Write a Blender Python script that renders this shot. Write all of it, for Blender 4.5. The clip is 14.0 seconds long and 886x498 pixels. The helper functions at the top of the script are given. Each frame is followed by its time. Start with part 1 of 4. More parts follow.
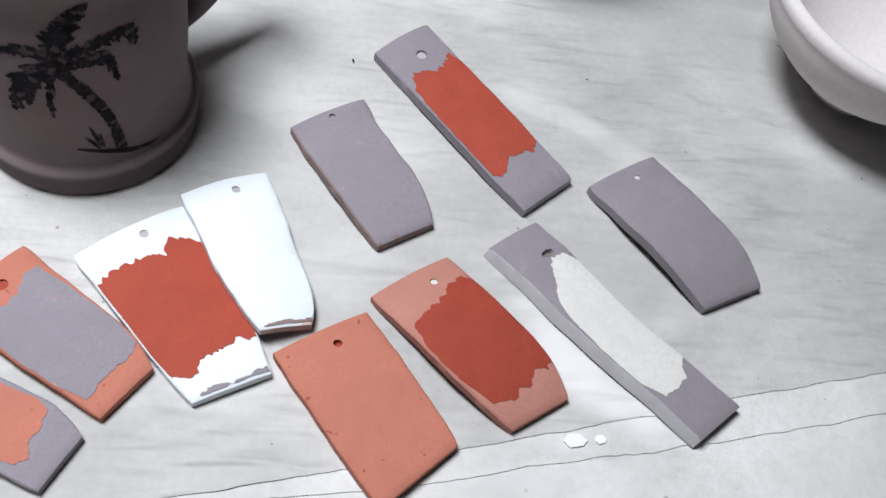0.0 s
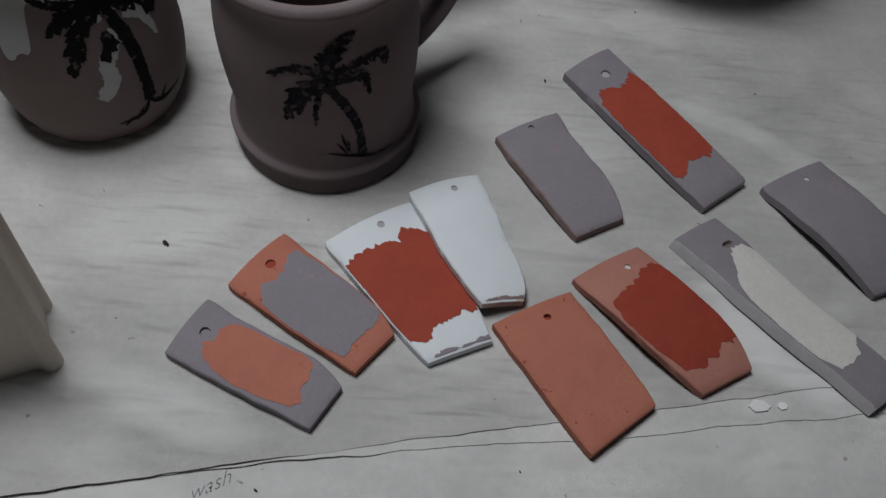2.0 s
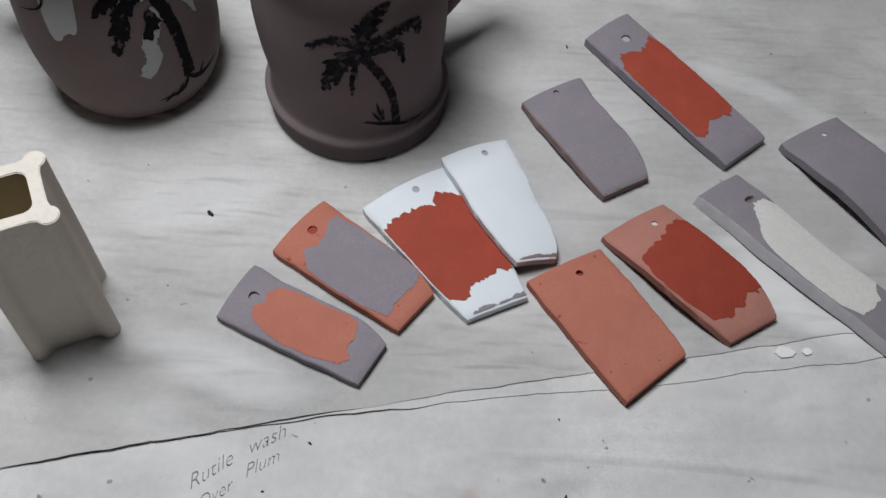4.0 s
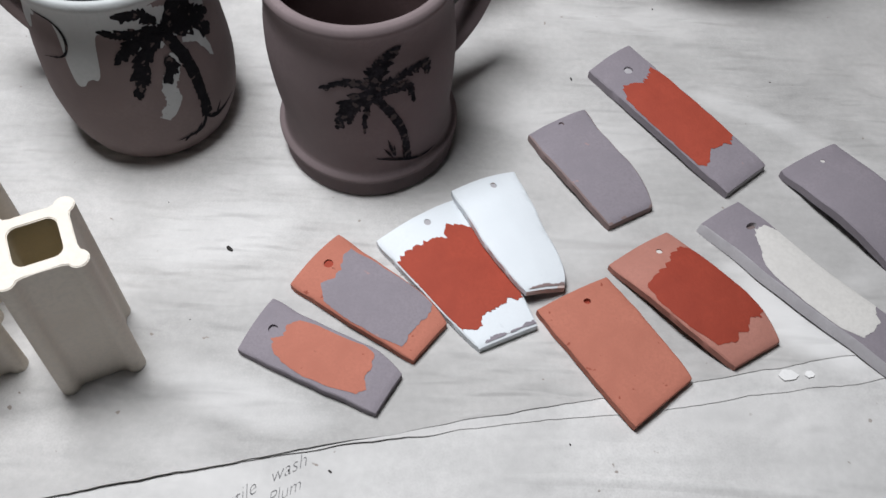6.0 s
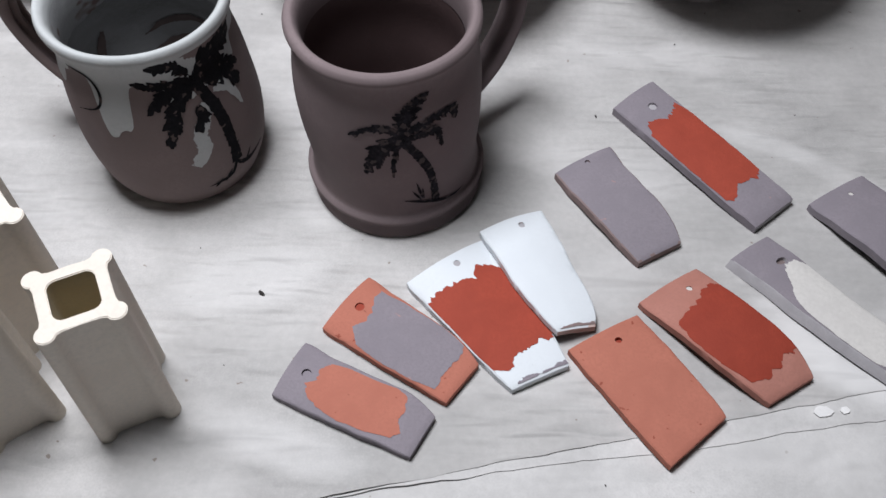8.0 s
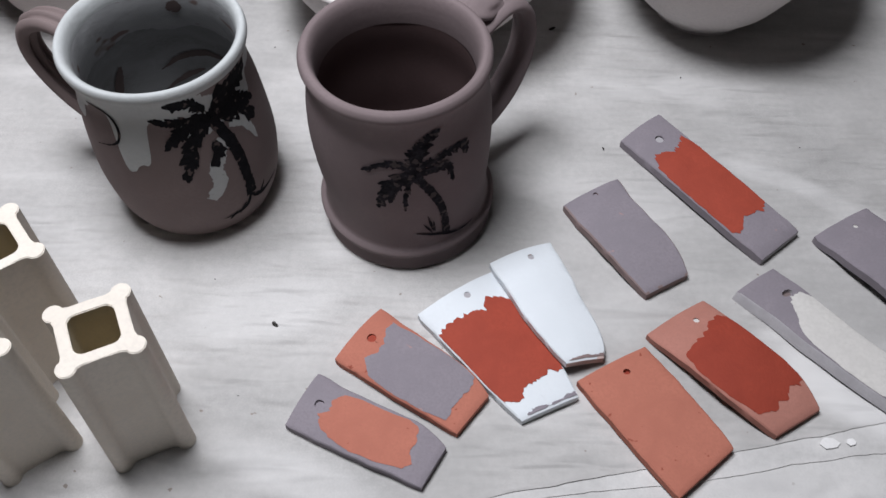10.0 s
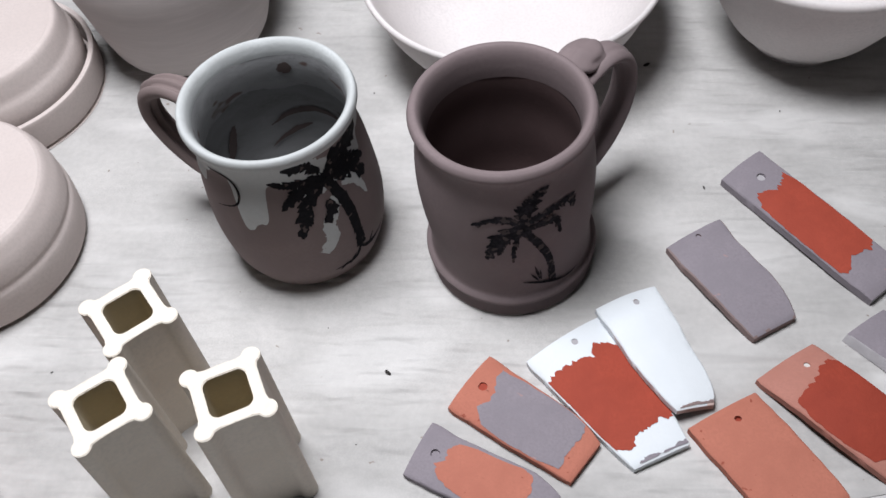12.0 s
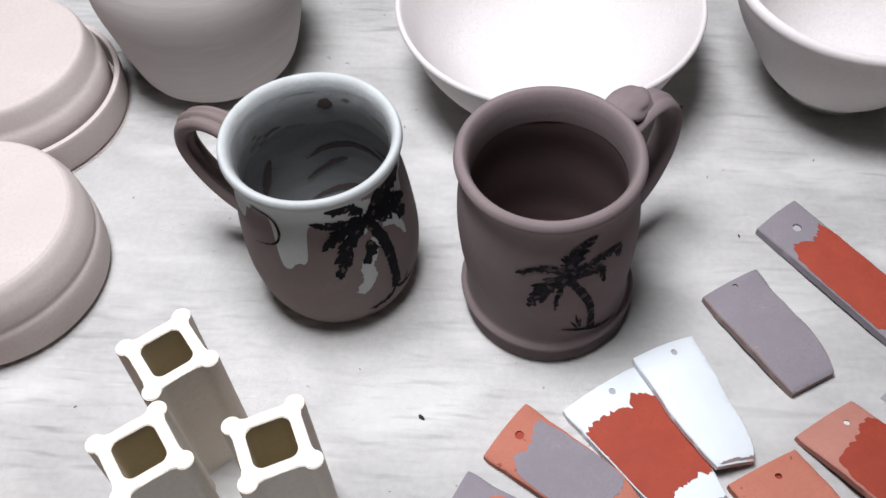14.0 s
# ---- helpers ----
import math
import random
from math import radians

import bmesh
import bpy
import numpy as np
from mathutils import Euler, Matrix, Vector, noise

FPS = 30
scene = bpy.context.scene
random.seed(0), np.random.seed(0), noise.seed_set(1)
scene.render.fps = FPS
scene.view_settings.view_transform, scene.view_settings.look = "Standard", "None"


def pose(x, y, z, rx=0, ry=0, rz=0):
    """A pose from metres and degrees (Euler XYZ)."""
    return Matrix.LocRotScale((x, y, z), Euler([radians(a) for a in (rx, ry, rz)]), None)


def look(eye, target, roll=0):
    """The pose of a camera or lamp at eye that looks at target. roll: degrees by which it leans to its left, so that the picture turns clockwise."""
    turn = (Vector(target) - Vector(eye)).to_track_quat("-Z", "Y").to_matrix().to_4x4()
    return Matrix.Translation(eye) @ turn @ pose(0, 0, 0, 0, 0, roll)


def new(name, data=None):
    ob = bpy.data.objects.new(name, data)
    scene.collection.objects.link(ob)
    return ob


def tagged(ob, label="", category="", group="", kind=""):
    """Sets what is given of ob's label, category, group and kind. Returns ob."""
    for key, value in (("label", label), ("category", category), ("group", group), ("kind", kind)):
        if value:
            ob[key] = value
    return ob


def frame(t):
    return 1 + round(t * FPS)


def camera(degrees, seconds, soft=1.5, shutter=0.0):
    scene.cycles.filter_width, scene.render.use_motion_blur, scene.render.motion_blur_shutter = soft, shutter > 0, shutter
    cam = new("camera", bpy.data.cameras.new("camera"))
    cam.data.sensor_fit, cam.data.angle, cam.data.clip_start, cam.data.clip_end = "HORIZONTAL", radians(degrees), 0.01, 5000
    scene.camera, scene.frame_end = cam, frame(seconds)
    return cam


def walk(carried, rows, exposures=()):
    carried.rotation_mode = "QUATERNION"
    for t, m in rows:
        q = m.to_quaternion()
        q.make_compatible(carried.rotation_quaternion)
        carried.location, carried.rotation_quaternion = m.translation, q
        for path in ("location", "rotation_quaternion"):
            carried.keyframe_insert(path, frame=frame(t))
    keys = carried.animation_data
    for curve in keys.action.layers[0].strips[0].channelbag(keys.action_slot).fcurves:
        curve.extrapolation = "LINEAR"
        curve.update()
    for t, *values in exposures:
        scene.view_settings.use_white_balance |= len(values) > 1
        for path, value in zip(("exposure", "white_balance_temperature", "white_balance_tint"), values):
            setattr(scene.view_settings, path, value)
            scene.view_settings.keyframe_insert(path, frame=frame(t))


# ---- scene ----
cam = camera(50.5, 14.0, soft=1.55, shutter=0.12)
PATH = [
    (0, (-0.0151, -0.1609, 0.3399), (0.0491, 0.0774, -0.0364), 17.74),
    (0.3, (-0.0255, -0.1848, 0.3441), (0.0339, 0.0552, -0.0319), 15.11),
    (0.5, (-0.0343, -0.2065, 0.3354), (0.0152, 0.0408, -0.0373), 13.87),
    (1, (-0.0466, -0.2272, 0.3569), (-0.0169, 0.0111, -0.0237), 11.24),
    (1.5, (-0.0567, -0.2254, 0.3623), (-0.0313, 0.0252, -0.0106), 9.43),
    (2, (-0.0583, -0.2161, 0.3718), (-0.0496, 0.0382, 0.0007), 7.02),
    (2.5, (-0.0589, -0.2253, 0.3699), (-0.0527, 0.0286, -0.0016), 7.27),
    (3, (-0.0642, -0.2301, 0.3715), (-0.0588, 0.0143, -0.0063), 6.34),
    (5.5, (-0.0748, -0.2332, 0.3988), (-0.0672, 0.0120, 0.0215), 4.51),
    (6, (-0.0755, -0.2336, 0.4003), (-0.0718, 0.0160, 0.0259), 3.55),
    (6.5, (-0.0791, -0.2300, 0.4043), (-0.0776, 0.0223, 0.0316), 2.76),
    (7, (-0.0821, -0.2265, 0.4053), (-0.0821, 0.0260, 0.0329), 2.40),
    (7.5, (-0.0814, -0.2267, 0.4067), (-0.0839, 0.0291, 0.0364), 1.66),
    (8, (-0.0810, -0.2282, 0.4074), (-0.0871, 0.0306, 0.0393), 0.67),
    (10.5, (-0.0869, -0.2271, 0.4190), (-0.0961, 0.0392, 0.0563), 0.40),
    (11, (-0.0918, -0.2299, 0.4185), (-0.1040, 0.0355, 0.0553), 0.49),
    (11.5, (-0.0989, -0.2293, 0.4330), (-0.1268, 0.0440, 0.0766), -2.04),
    (12, (-0.1035, -0.2119, 0.4446), (-0.1458, 0.0506, 0.0815), -6.75),
    (12.5, (-0.1091, -0.2150, 0.4444), (-0.1484, 0.0549, 0.0865), -7.70),
    (13, (-0.1238, -0.2168, 0.4490), (-0.1645, 0.0574, 0.0946), -6.35),
    (13.5, (-0.1333, -0.2060, 0.4512), (-0.1655, 0.0621, 0.0912), -2.90),
    (14, (-0.1363, -0.1965, 0.4501), (-0.1687, 0.0714, 0.0900), -3.15),
]
walk(cam, [(t, look(eye, target, roll)) for t, eye, target, roll in PATH],
     exposures=[(0.0, 0.01, 6300, 8), (0.5, -0.77, 6420, 7), (1.0, -1.14, 6500, 5), (1.5, -1.28, 6500, 6), (2.0, -1.40, 6480, 7), (3.0, -1.24, 6450, 8), (5.5, -0.22, 6450, 8), (6.5, -0.39, 6500, 9.5), (7.5, -0.37, 6480, 10), (8.0, -0.36, 6400, 10.5), (10.5, -0.46, 6400, 11), (11.0, -0.36, 6380, 11), (11.5, -0.36, 6430, 11), (12.0, -0.24, 6480, 10.5), (12.5, -0.13, 6460, 10.5), (14.0, -0.12, 6450, 10.5)])

# ---- light: one overhead lamp in a closed, dim workshop ----
world = bpy.data.worlds.new("world")
scene.world = world
world.use_nodes = True
world.node_tree.nodes["Background"].inputs[0].default_value = (0.8, 0.9, 1.0, 1)
world.node_tree.nodes["Background"].inputs[1].default_value = 0.02
lamp_data = bpy.data.lights.new("ceiling_lamp", "AREA")
lamp_data.shape, lamp_data.size, lamp_data.size_y = "RECTANGLE", 0.36, 0.24
lamp_data.energy, lamp_data.color = 17.2, (0.945, 0.958, 1.0)
lamp = new("ceiling_lamp", lamp_data)
lamp.matrix_world = look((-0.29, 0.14, 0.93), (-0.37, 0.03, 0.0))


# ---- materials ----
def material(name, colour, other=None, rough=0.85, grain=400.0, blotch=30.0, mix=0.5, bump=0.15, stretch=(1, 1, 1), spots=None, spec=0.3, metal=0.0, fleck=0.86):
    """A matt surface: blotches between two colours, fine grain, optional dark spots, and relief from the grain."""
    m = bpy.data.materials.new(name)
    m.use_nodes = True
    n, l = m.node_tree.nodes, m.node_tree.links
    b = n["Principled BSDF"]
    b.inputs["Roughness"].default_value = rough
    b.inputs["Metallic"].default_value = metal
    b.inputs["Specular IOR Level"].default_value = spec
    co = n.new("ShaderNodeTexCoord")
    mp = n.new("ShaderNodeMapping")
    mp.inputs["Scale"].default_value = stretch
    l.new(co.outputs["Object"], mp.inputs["Vector"])

    def noisy(scale, detail, dist=0.0):
        t = n.new("ShaderNodeTexNoise")
        t.inputs["Scale"].default_value = scale
        t.inputs["Detail"].default_value = detail
        t.inputs["Distortion"].default_value = dist
        l.new(mp.outputs["Vector"], t.inputs["Vector"])
        return t.outputs["Fac"]

    def blend(fac, a, c):
        x = n.new("ShaderNodeMix")
        x.data_type = "RGBA"
        l.new(fac, x.inputs["Factor"])
        for v, k in ((a, 6), (c, 7)):
            if isinstance(v, tuple):
                x.inputs[k].default_value = (*v, 1)
            else:
                l.new(v, x.inputs[k])
        return x.outputs[2]

    def ramp(fac, lo, hi):
        r = n.new("ShaderNodeMapRange")
        r.inputs["From Min"].default_value, r.inputs["From Max"].default_value = lo, hi
        l.new(fac, r.inputs["Value"])
        return r.outputs["Result"]

    other = other or tuple(c * 0.82 for c in colour)
    wide = ramp(noisy(blotch, 4, 0.6), 0.5 - mix / 2, 0.5 + mix / 2)
    col = blend(wide, other, colour)
    fine = noisy(grain, 3)
    col = blend(ramp(fine, 0.25, 0.6), tuple(c * fleck for c in colour), col)
    if spots:
        col = blend(ramp(noisy(spots[0], 2), spots[1], spots[1] + 0.03), col, spots[2])
    l.new(col, b.inputs["Base Color"])
    if bump:
        bp = n.new("ShaderNodeBump")
        bp.inputs["Strength"].default_value = bump
        bp.inputs["Distance"].default_value = 0.001
        l.new(fine, bp.inputs["Height"])
        l.new(bp.outputs["Normal"], b.inputs["Normal"])
    return m


SLIP, CLAY = (0.68, 0.67, 0.66), (0.50, 0.36, 0.31)
SMEARS = [(0.103, 0.002, 0.042, 0.016, -44, 0.75, SLIP), (0.120, -0.010, 0.036, 0.012, -30, 0.7, SLIP), (0.095, 0.140, 0.034, 0.008, -22, 0.30, SLIP), (0.128, 0.120, 0.030, 0.008, -40, 0.18, SLIP),
          (-0.190, 0.035, 0.045, 0.022, 20, 0.35, SLIP), (-0.160, -0.055, 0.040, 0.014, -15, 0.35, SLIP), (-0.050, -0.111, 0.012, 0.006, 70, 0.45, CLAY), (-0.063, -0.117, 0.014, 0.008, 10, 0.25, CLAY)]


def cloth_material(name, light, dark, stretch=(9, 38, 10), streaks=0.75, folds=1.1):
    """Old canvas: pale grey, clouded with clay dust, with long shallow wrinkles and a fine weave."""
    m = material(name, light, dark, rough=0.95, grain=900, blotch=9, mix=0.36, bump=0.0, spec=0.1, spots=(150.0, 0.735, (0.27, 0.235, 0.21)))
    n, l = m.node_tree.nodes, m.node_tree.links
    b = n["Principled BSDF"]
    co = n.new("ShaderNodeTexCoord")
    rot = n.new("ShaderNodeMapping")
    rot.inputs["Rotation"].default_value = (0, 0, radians(-8))
    rot.inputs["Scale"].default_value = stretch
    l.new(co.outputs["Object"], rot.inputs["Vector"])
    w = n.new("ShaderNodeTexNoise")
    w.inputs["Scale"].default_value, w.inputs["Detail"].default_value, w.inputs["Distortion"].default_value = 1.7, 0.6, 0.3
    l.new(rot.outputs["Vector"], w.inputs["Vector"])
    w2 = n.new("ShaderNodeTexNoise")
    w2.inputs["Scale"].default_value, w2.inputs["Detail"].default_value, w2.inputs["Distortion"].default_value = 15.0, 2.0, 0.4
    l.new(co.outputs["Object"], w2.inputs["Vector"])
    fine = n.new("ShaderNodeTexNoise")
    fine.inputs["Scale"].default_value, fine.inputs["Detail"].default_value, fine.inputs["Distortion"].default_value = 4.4, 0.5, 0.3
    l.new(rot.outputs["Vector"], fine.inputs["Vector"])
    part_of = n.new("ShaderNodeMath")
    part_of.operation = "MULTIPLY"
    l.new(fine.outputs["Fac"], part_of.inputs[0])
    where = n.new("ShaderNodeTexNoise")
    where.inputs["Scale"].default_value, where.inputs["Detail"].default_value = 6.0, 1.0
    l.new(co.outputs["Object"], where.inputs["Vector"])
    amount = n.new("ShaderNodeMapRange")
    for key, value in (("From Min", 0.38), ("From Max", 0.58), ("To Min", 0.10), ("To Max", streaks)):
        amount.inputs[key].default_value = value
    l.new(where.outputs["Fac"], amount.inputs["Value"])
    l.new(amount.outputs["Result"], part_of.inputs[1])
    both = n.new("ShaderNodeMath")
    both.operation = "ADD"
    l.new(part_of.outputs[0], both.inputs[0])
    l.new(w2.outputs["Fac"], both.inputs[1])
    add = n.new("ShaderNodeMath")
    add.operation = "ADD"
    l.new(w.outputs["Fac"], add.inputs[0])
    l.new(both.outputs[0], add.inputs[1])

    def crease(turn, scale, depth, seed):
        """Short sharp wrinkles, one family in one direction, broken up by a wider noise."""
        mp = n.new("ShaderNodeMapping")
        mp.inputs["Rotation"].default_value = (0, 0, radians(turn))
        mp.inputs["Scale"].default_value = scale
        mp.inputs["Location"].default_value = (seed, seed * 0.7, seed)
        l.new(co.outputs["Object"], mp.inputs["Vector"])
        t = n.new("ShaderNodeTexNoise")
        t.inputs["Scale"].default_value, t.inputs["Detail"].default_value, t.inputs["Distortion"].default_value = 1.0, 1.6, 0.5
        l.new(mp.outputs["Vector"], t.inputs["Vector"])
        off = n.new("ShaderNodeMath")
        off.operation = "SUBTRACT"
        off.inputs[1].default_value = 0.5
        l.new(t.outputs["Fac"], off.inputs[0])
        size = n.new("ShaderNodeMath")
        size.operation = "ABSOLUTE"
        l.new(off.outputs[0], size.inputs[0])
        dip = n.new("ShaderNodeMapRange")
        dip.interpolation_type = "SMOOTHSTEP"
        for key, value in (("From Min", 0.0), ("From Max", 0.15), ("To Min", -depth), ("To Max", 0.0)):
            dip.inputs[key].default_value = value
        l.new(size.outputs[0], dip.inputs["Value"])
        gap = n.new("ShaderNodeTexNoise")
        gap.inputs["Scale"].default_value, gap.inputs["Detail"].default_value = 0.7, 1.0
        shift = n.new("ShaderNodeVectorMath")
        shift.operation = "ADD"
        shift.inputs[1].default_value = (seed * 3.1, seed, 4.0)
        l.new(mp.outputs["Vector"], shift.inputs[0])
        l.new(shift.outputs[0], gap.inputs["Vector"])
        keep = n.new("ShaderNodeMapRange")
        keep.inputs["From Min"].default_value, keep.inputs["From Max"].default_value = 0.44, 0.6
        l.new(gap.outputs["Fac"], keep.inputs["Value"])
        both = n.new("ShaderNodeMath")
        both.operation = "MULTIPLY"
        l.new(dip.outputs["Result"], both.inputs[0])
        l.new(keep.outputs["Result"], both.inputs[1])
        return both.outputs[0]

    height = add.outputs[0]
    for turn, scale, depth, seed in ((-10, (8, 27, 10), 0.26 * folds, 1.7), (20, (9, 24, 10), 0.20 * folds, 5.3), (-42, (10, 20, 10), 0.17 * folds, 8.9)):
        more = n.new("ShaderNodeMath")
        more.operation = "ADD"
        l.new(height, more.inputs[0])
        l.new(crease(turn, scale, depth, seed), more.inputs[1])
        height = more.outputs[0]
    # fold shading put into the colour: darker in dips, lighter on rises
    base = b.inputs["Base Color"].links[0].from_socket
    tint = n.new("ShaderNodeMix")
    tint.data_type, tint.blend_type = "RGBA", "MULTIPLY"
    tint.inputs["Factor"].default_value = 1.0
    grey = n.new("ShaderNodeMapRange")
    for key, value in (("From Min", 0.3), ("From Max", 0.7), ("To Min", 0.88), ("To Max", 1.08)):
        grey.inputs[key].default_value = value
    l.new(w2.outputs["Fac"], grey.inputs["Value"])
    l.new(base, tint.inputs[6])
    l.new(grey.outputs["Result"], tint.inputs[7])
    # the coarse weave shows as a mottle
    weave = n.new("ShaderNodeTexNoise")
    weave.inputs["Scale"].default_value, weave.inputs["Detail"].default_value = 260.0, 2.0
    l.new(co.outputs["Object"], weave.inputs["Vector"])
    mottle = n.new("ShaderNodeMapRange")
    for key, value in (("From Min", 0.3), ("From Max", 0.7), ("To Min", 0.955), ("To Max", 1.04)):
        mottle.inputs[key].default_value = value
    l.new(weave.outputs["Fac"], mottle.inputs["Value"])
    woven = n.new("ShaderNodeMix")
    woven.data_type, woven.blend_type = "RGBA", "MULTIPLY"
    woven.inputs["Factor"].default_value = 1.0
    l.new(tint.outputs[2], woven.inputs[6])
    l.new(mottle.outputs["Result"], woven.inputs[7])
    tint = woven
    # pale smears of dry slip, wiped across the cloth
    smear = n.new("ShaderNodeMapping")
    smear.inputs["Rotation"].default_value = (0, 0, radians(55))
    smear.inputs["Scale"].default_value = (9, 26, 10)
    l.new(co.outputs["Object"], smear.inputs["Vector"])
    dust = n.new("ShaderNodeTexNoise")
    dust.inputs["Scale"].default_value, dust.inputs["Detail"].default_value = 1.0, 4.0
    l.new(smear.outputs["Vector"], dust.inputs["Vector"])
    much = n.new("ShaderNodeMapRange")
    for key, value in (("From Min", 0.52), ("From Max", 0.72), ("To Min", 0.0), ("To Max", 0.6)):
        much.inputs[key].default_value = value
    l.new(dust.outputs["Fac"], much.inputs["Value"])
    wiped = n.new("ShaderNodeMix")
    wiped.data_type = "RGBA"
    wiped.inputs[7].default_value = (0.62, 0.607, 0.596, 1)
    l.new(much.outputs["Result"], wiped.inputs["Factor"])
    l.new(tint.outputs[2], wiped.inputs[6])
    # soft dried smears, each at its place: centre, half lengths, turn, strength, colour
    colour = wiped.outputs[2]
    for x, y, rx, ry, turn, much, paint in SMEARS:
        place = n.new("ShaderNodeMapping")
        place.vector_type = "TEXTURE"
        place.inputs["Location"].default_value = (x, y, 0)
        place.inputs["Rotation"].default_value = (0, 0, radians(turn))
        place.inputs["Scale"].default_value = (rx, ry, 1)
        l.new(co.outputs["Object"], place.inputs["Vector"])
        far = n.new("ShaderNodeVectorMath")
        far.operation = "LENGTH"
        l.new(place.outputs["Vector"], far.inputs[0])
        torn = n.new("ShaderNodeMath")
        torn.operation = "MULTIPLY_ADD"
        torn.inputs[1].default_value = 1.6
        l.new(dust.outputs["Fac"], torn.inputs[0])
        l.new(far.outputs["Value"], torn.inputs[2])
        fade = n.new("ShaderNodeMapRange")
        fade.interpolation_type = "SMOOTHSTEP"
        for key, value in (("From Min", 1.3), ("From Max", 1.95), ("To Min", much), ("To Max", 0.0)):
            fade.inputs[key].default_value = value
        l.new(torn.outputs[0], fade.inputs["Value"])
        coat = n.new("ShaderNodeMix")
        coat.data_type = "RGBA"
        coat.inputs[7].default_value = (*paint, 1)
        l.new(fade.outputs["Result"], coat.inputs["Factor"])
        l.new(colour, coat.inputs[6])
        colour = coat.outputs[2]
    l.new(colour, b.inputs["Base Color"])
    bp = n.new("ShaderNodeBump")
    bp.inputs["Strength"].default_value, bp.inputs["Distance"].default_value = 0.85, 0.0055
    l.new(height, bp.inputs["Height"])
    l.new(bp.outputs["Normal"], b.inputs["Normal"])
    return m


M_CLOTH = cloth_material("canvas", (0.51, 0.497, 0.484), (0.385, 0.377, 0.368))
M_CLOTH_B = cloth_material("canvas_worn", (0.61, 0.598, 0.586), (0.51, 0.502, 0.492), (7, 13, 10), 0.30, 1.5)
M_WOOD = material("table_wood", (0.30, 0.20, 0.12), (0.22, 0.14, 0.08), rough=0.6, grain=60, blotch=6, stretch=(1, 12, 1))
M_WALL = material("wall_paint", (0.50, 0.495, 0.49), rough=0.9, grain=40, blotch=2, bump=0.05)
M_FLOOR = material("concrete_floor", (0.20, 0.195, 0.19), rough=0.8, grain=60, blotch=3)
M_GREY = material("grey_clay", (0.245, 0.218, 0.243), (0.208, 0.187, 0.210), grain=700, blotch=70, bump=0.2, spots=(130.0, 0.73, (0.32, 0.22, 0.22)))
M_ORANGE = material("terracotta", (0.445, 0.163, 0.113), (0.37, 0.13, 0.09), grain=700, blotch=60, bump=0.2, spots=(240.0, 0.71, (0.27, 0.07, 0.045)))
M_PINK = material("pale_terracotta", (0.42, 0.19, 0.15), (0.35, 0.15, 0.115), grain=700, blotch=60, bump=0.2)
M_WHITE = material("white_slip", (0.675, 0.708, 0.735), (0.622, 0.655, 0.682), rough=0.7, grain=500, blotch=30, bump=0.06, fleck=0.95)
M_RED = material("red_slip", (0.345, 0.058, 0.033), (0.275, 0.045, 0.026), rough=0.8, grain=600, blotch=80, bump=0.2)
M_DKRED = material("dark_red_slip", (0.30, 0.046, 0.025), (0.235, 0.034, 0.019), rough=0.8, grain=600, blotch=80, bump=0.2)
M_STRIPE = material("off_white_slip", (0.62, 0.60, 0.57), (0.54, 0.52, 0.50), rough=0.7, grain=500, blotch=60)
M_MAUVE = material("mauve_clay", (0.190, 0.149, 0.152), (0.152, 0.119, 0.121), rough=0.8, grain=500, blotch=35, bump=0.09)
M_BROWN = material("brown_clay", (0.190, 0.147, 0.143), (0.153, 0.118, 0.114), rough=0.8, grain=500, blotch=35, bump=0.18)
# Mauve mug's inside: clay darkened, with the shade of its depth painted in.
M_MAUVE_SHADE = material("mauve_clay_shaded", (0.095, 0.062, 0.062), (0.070, 0.043, 0.042), rough=0.7, grain=500, blotch=30, bump=0.1)
# Glazed mug's lower inside: grey glaze with the shade below the neck painted in.
M_GLAZE_SHADE = material("glaze_shaded_inside", (0.235, 0.238, 0.242), (0.155, 0.153, 0.154), rough=0.75, grain=400, blotch=40, stretch=(1, 1, 2.2), bump=0.12)
M_STREAK = material("bare_brown_streak", (0.105, 0.078, 0.073), (0.08, 0.058, 0.055), rough=0.8, grain=500, blotch=60, bump=0.1)
M_GLAZE = material("raw_white_glaze", (0.47, 0.49, 0.49), (0.36, 0.37, 0.37), rough=0.75, grain=500, blotch=60, bump=0.15)
M_INSIDE = material("brushed_glaze_inside", (0.33, 0.334, 0.34), (0.20, 0.20, 0.205), rough=0.75, grain=400, blotch=45, stretch=(1, 1, 2.2), spots=(36.0, 0.585, (0.15, 0.105, 0.098)))
M_BLACK = material("black_underglaze", (0.008, 0.008, 0.010), (0.016, 0.015, 0.018), rough=0.9, spec=0.1, grain=600, blotch=200, bump=0.2, spots=(230.0, 0.63, (0.09, 0.07, 0.067)))
M_THINBLACK = material("thin_black_underglaze", (0.008, 0.008, 0.011), (0.036, 0.033, 0.040), rough=0.9, spec=0.1, grain=600, blotch=170, mix=0.3, bump=0.2, spots=(280.0, 0.575, (0.075, 0.062, 0.062)))
M_BISQUE = material("white_bisque", (0.68, 0.642, 0.637), (0.61, 0.572, 0.563), rough=0.85, grain=500, blotch=14, bump=0.1)
M_CREAM = material("cream_bisque", (0.545, 0.480, 0.458), (0.475, 0.412, 0.39), rough=0.85, grain=500, blotch=16, bump=0.1)
M_THROWN = material("thrown_bisque", (0.53, 0.485, 0.475), (0.45, 0.41, 0.40), rough=0.85, grain=50, blotch=14, bump=0.13, stretch=(1, 1, 12))
M_POST = material("kiln_post_ceramic", (0.70, 0.650, 0.580), (0.63, 0.565, 0.490), rough=0.85, grain=500, blotch=25, bump=0.1)
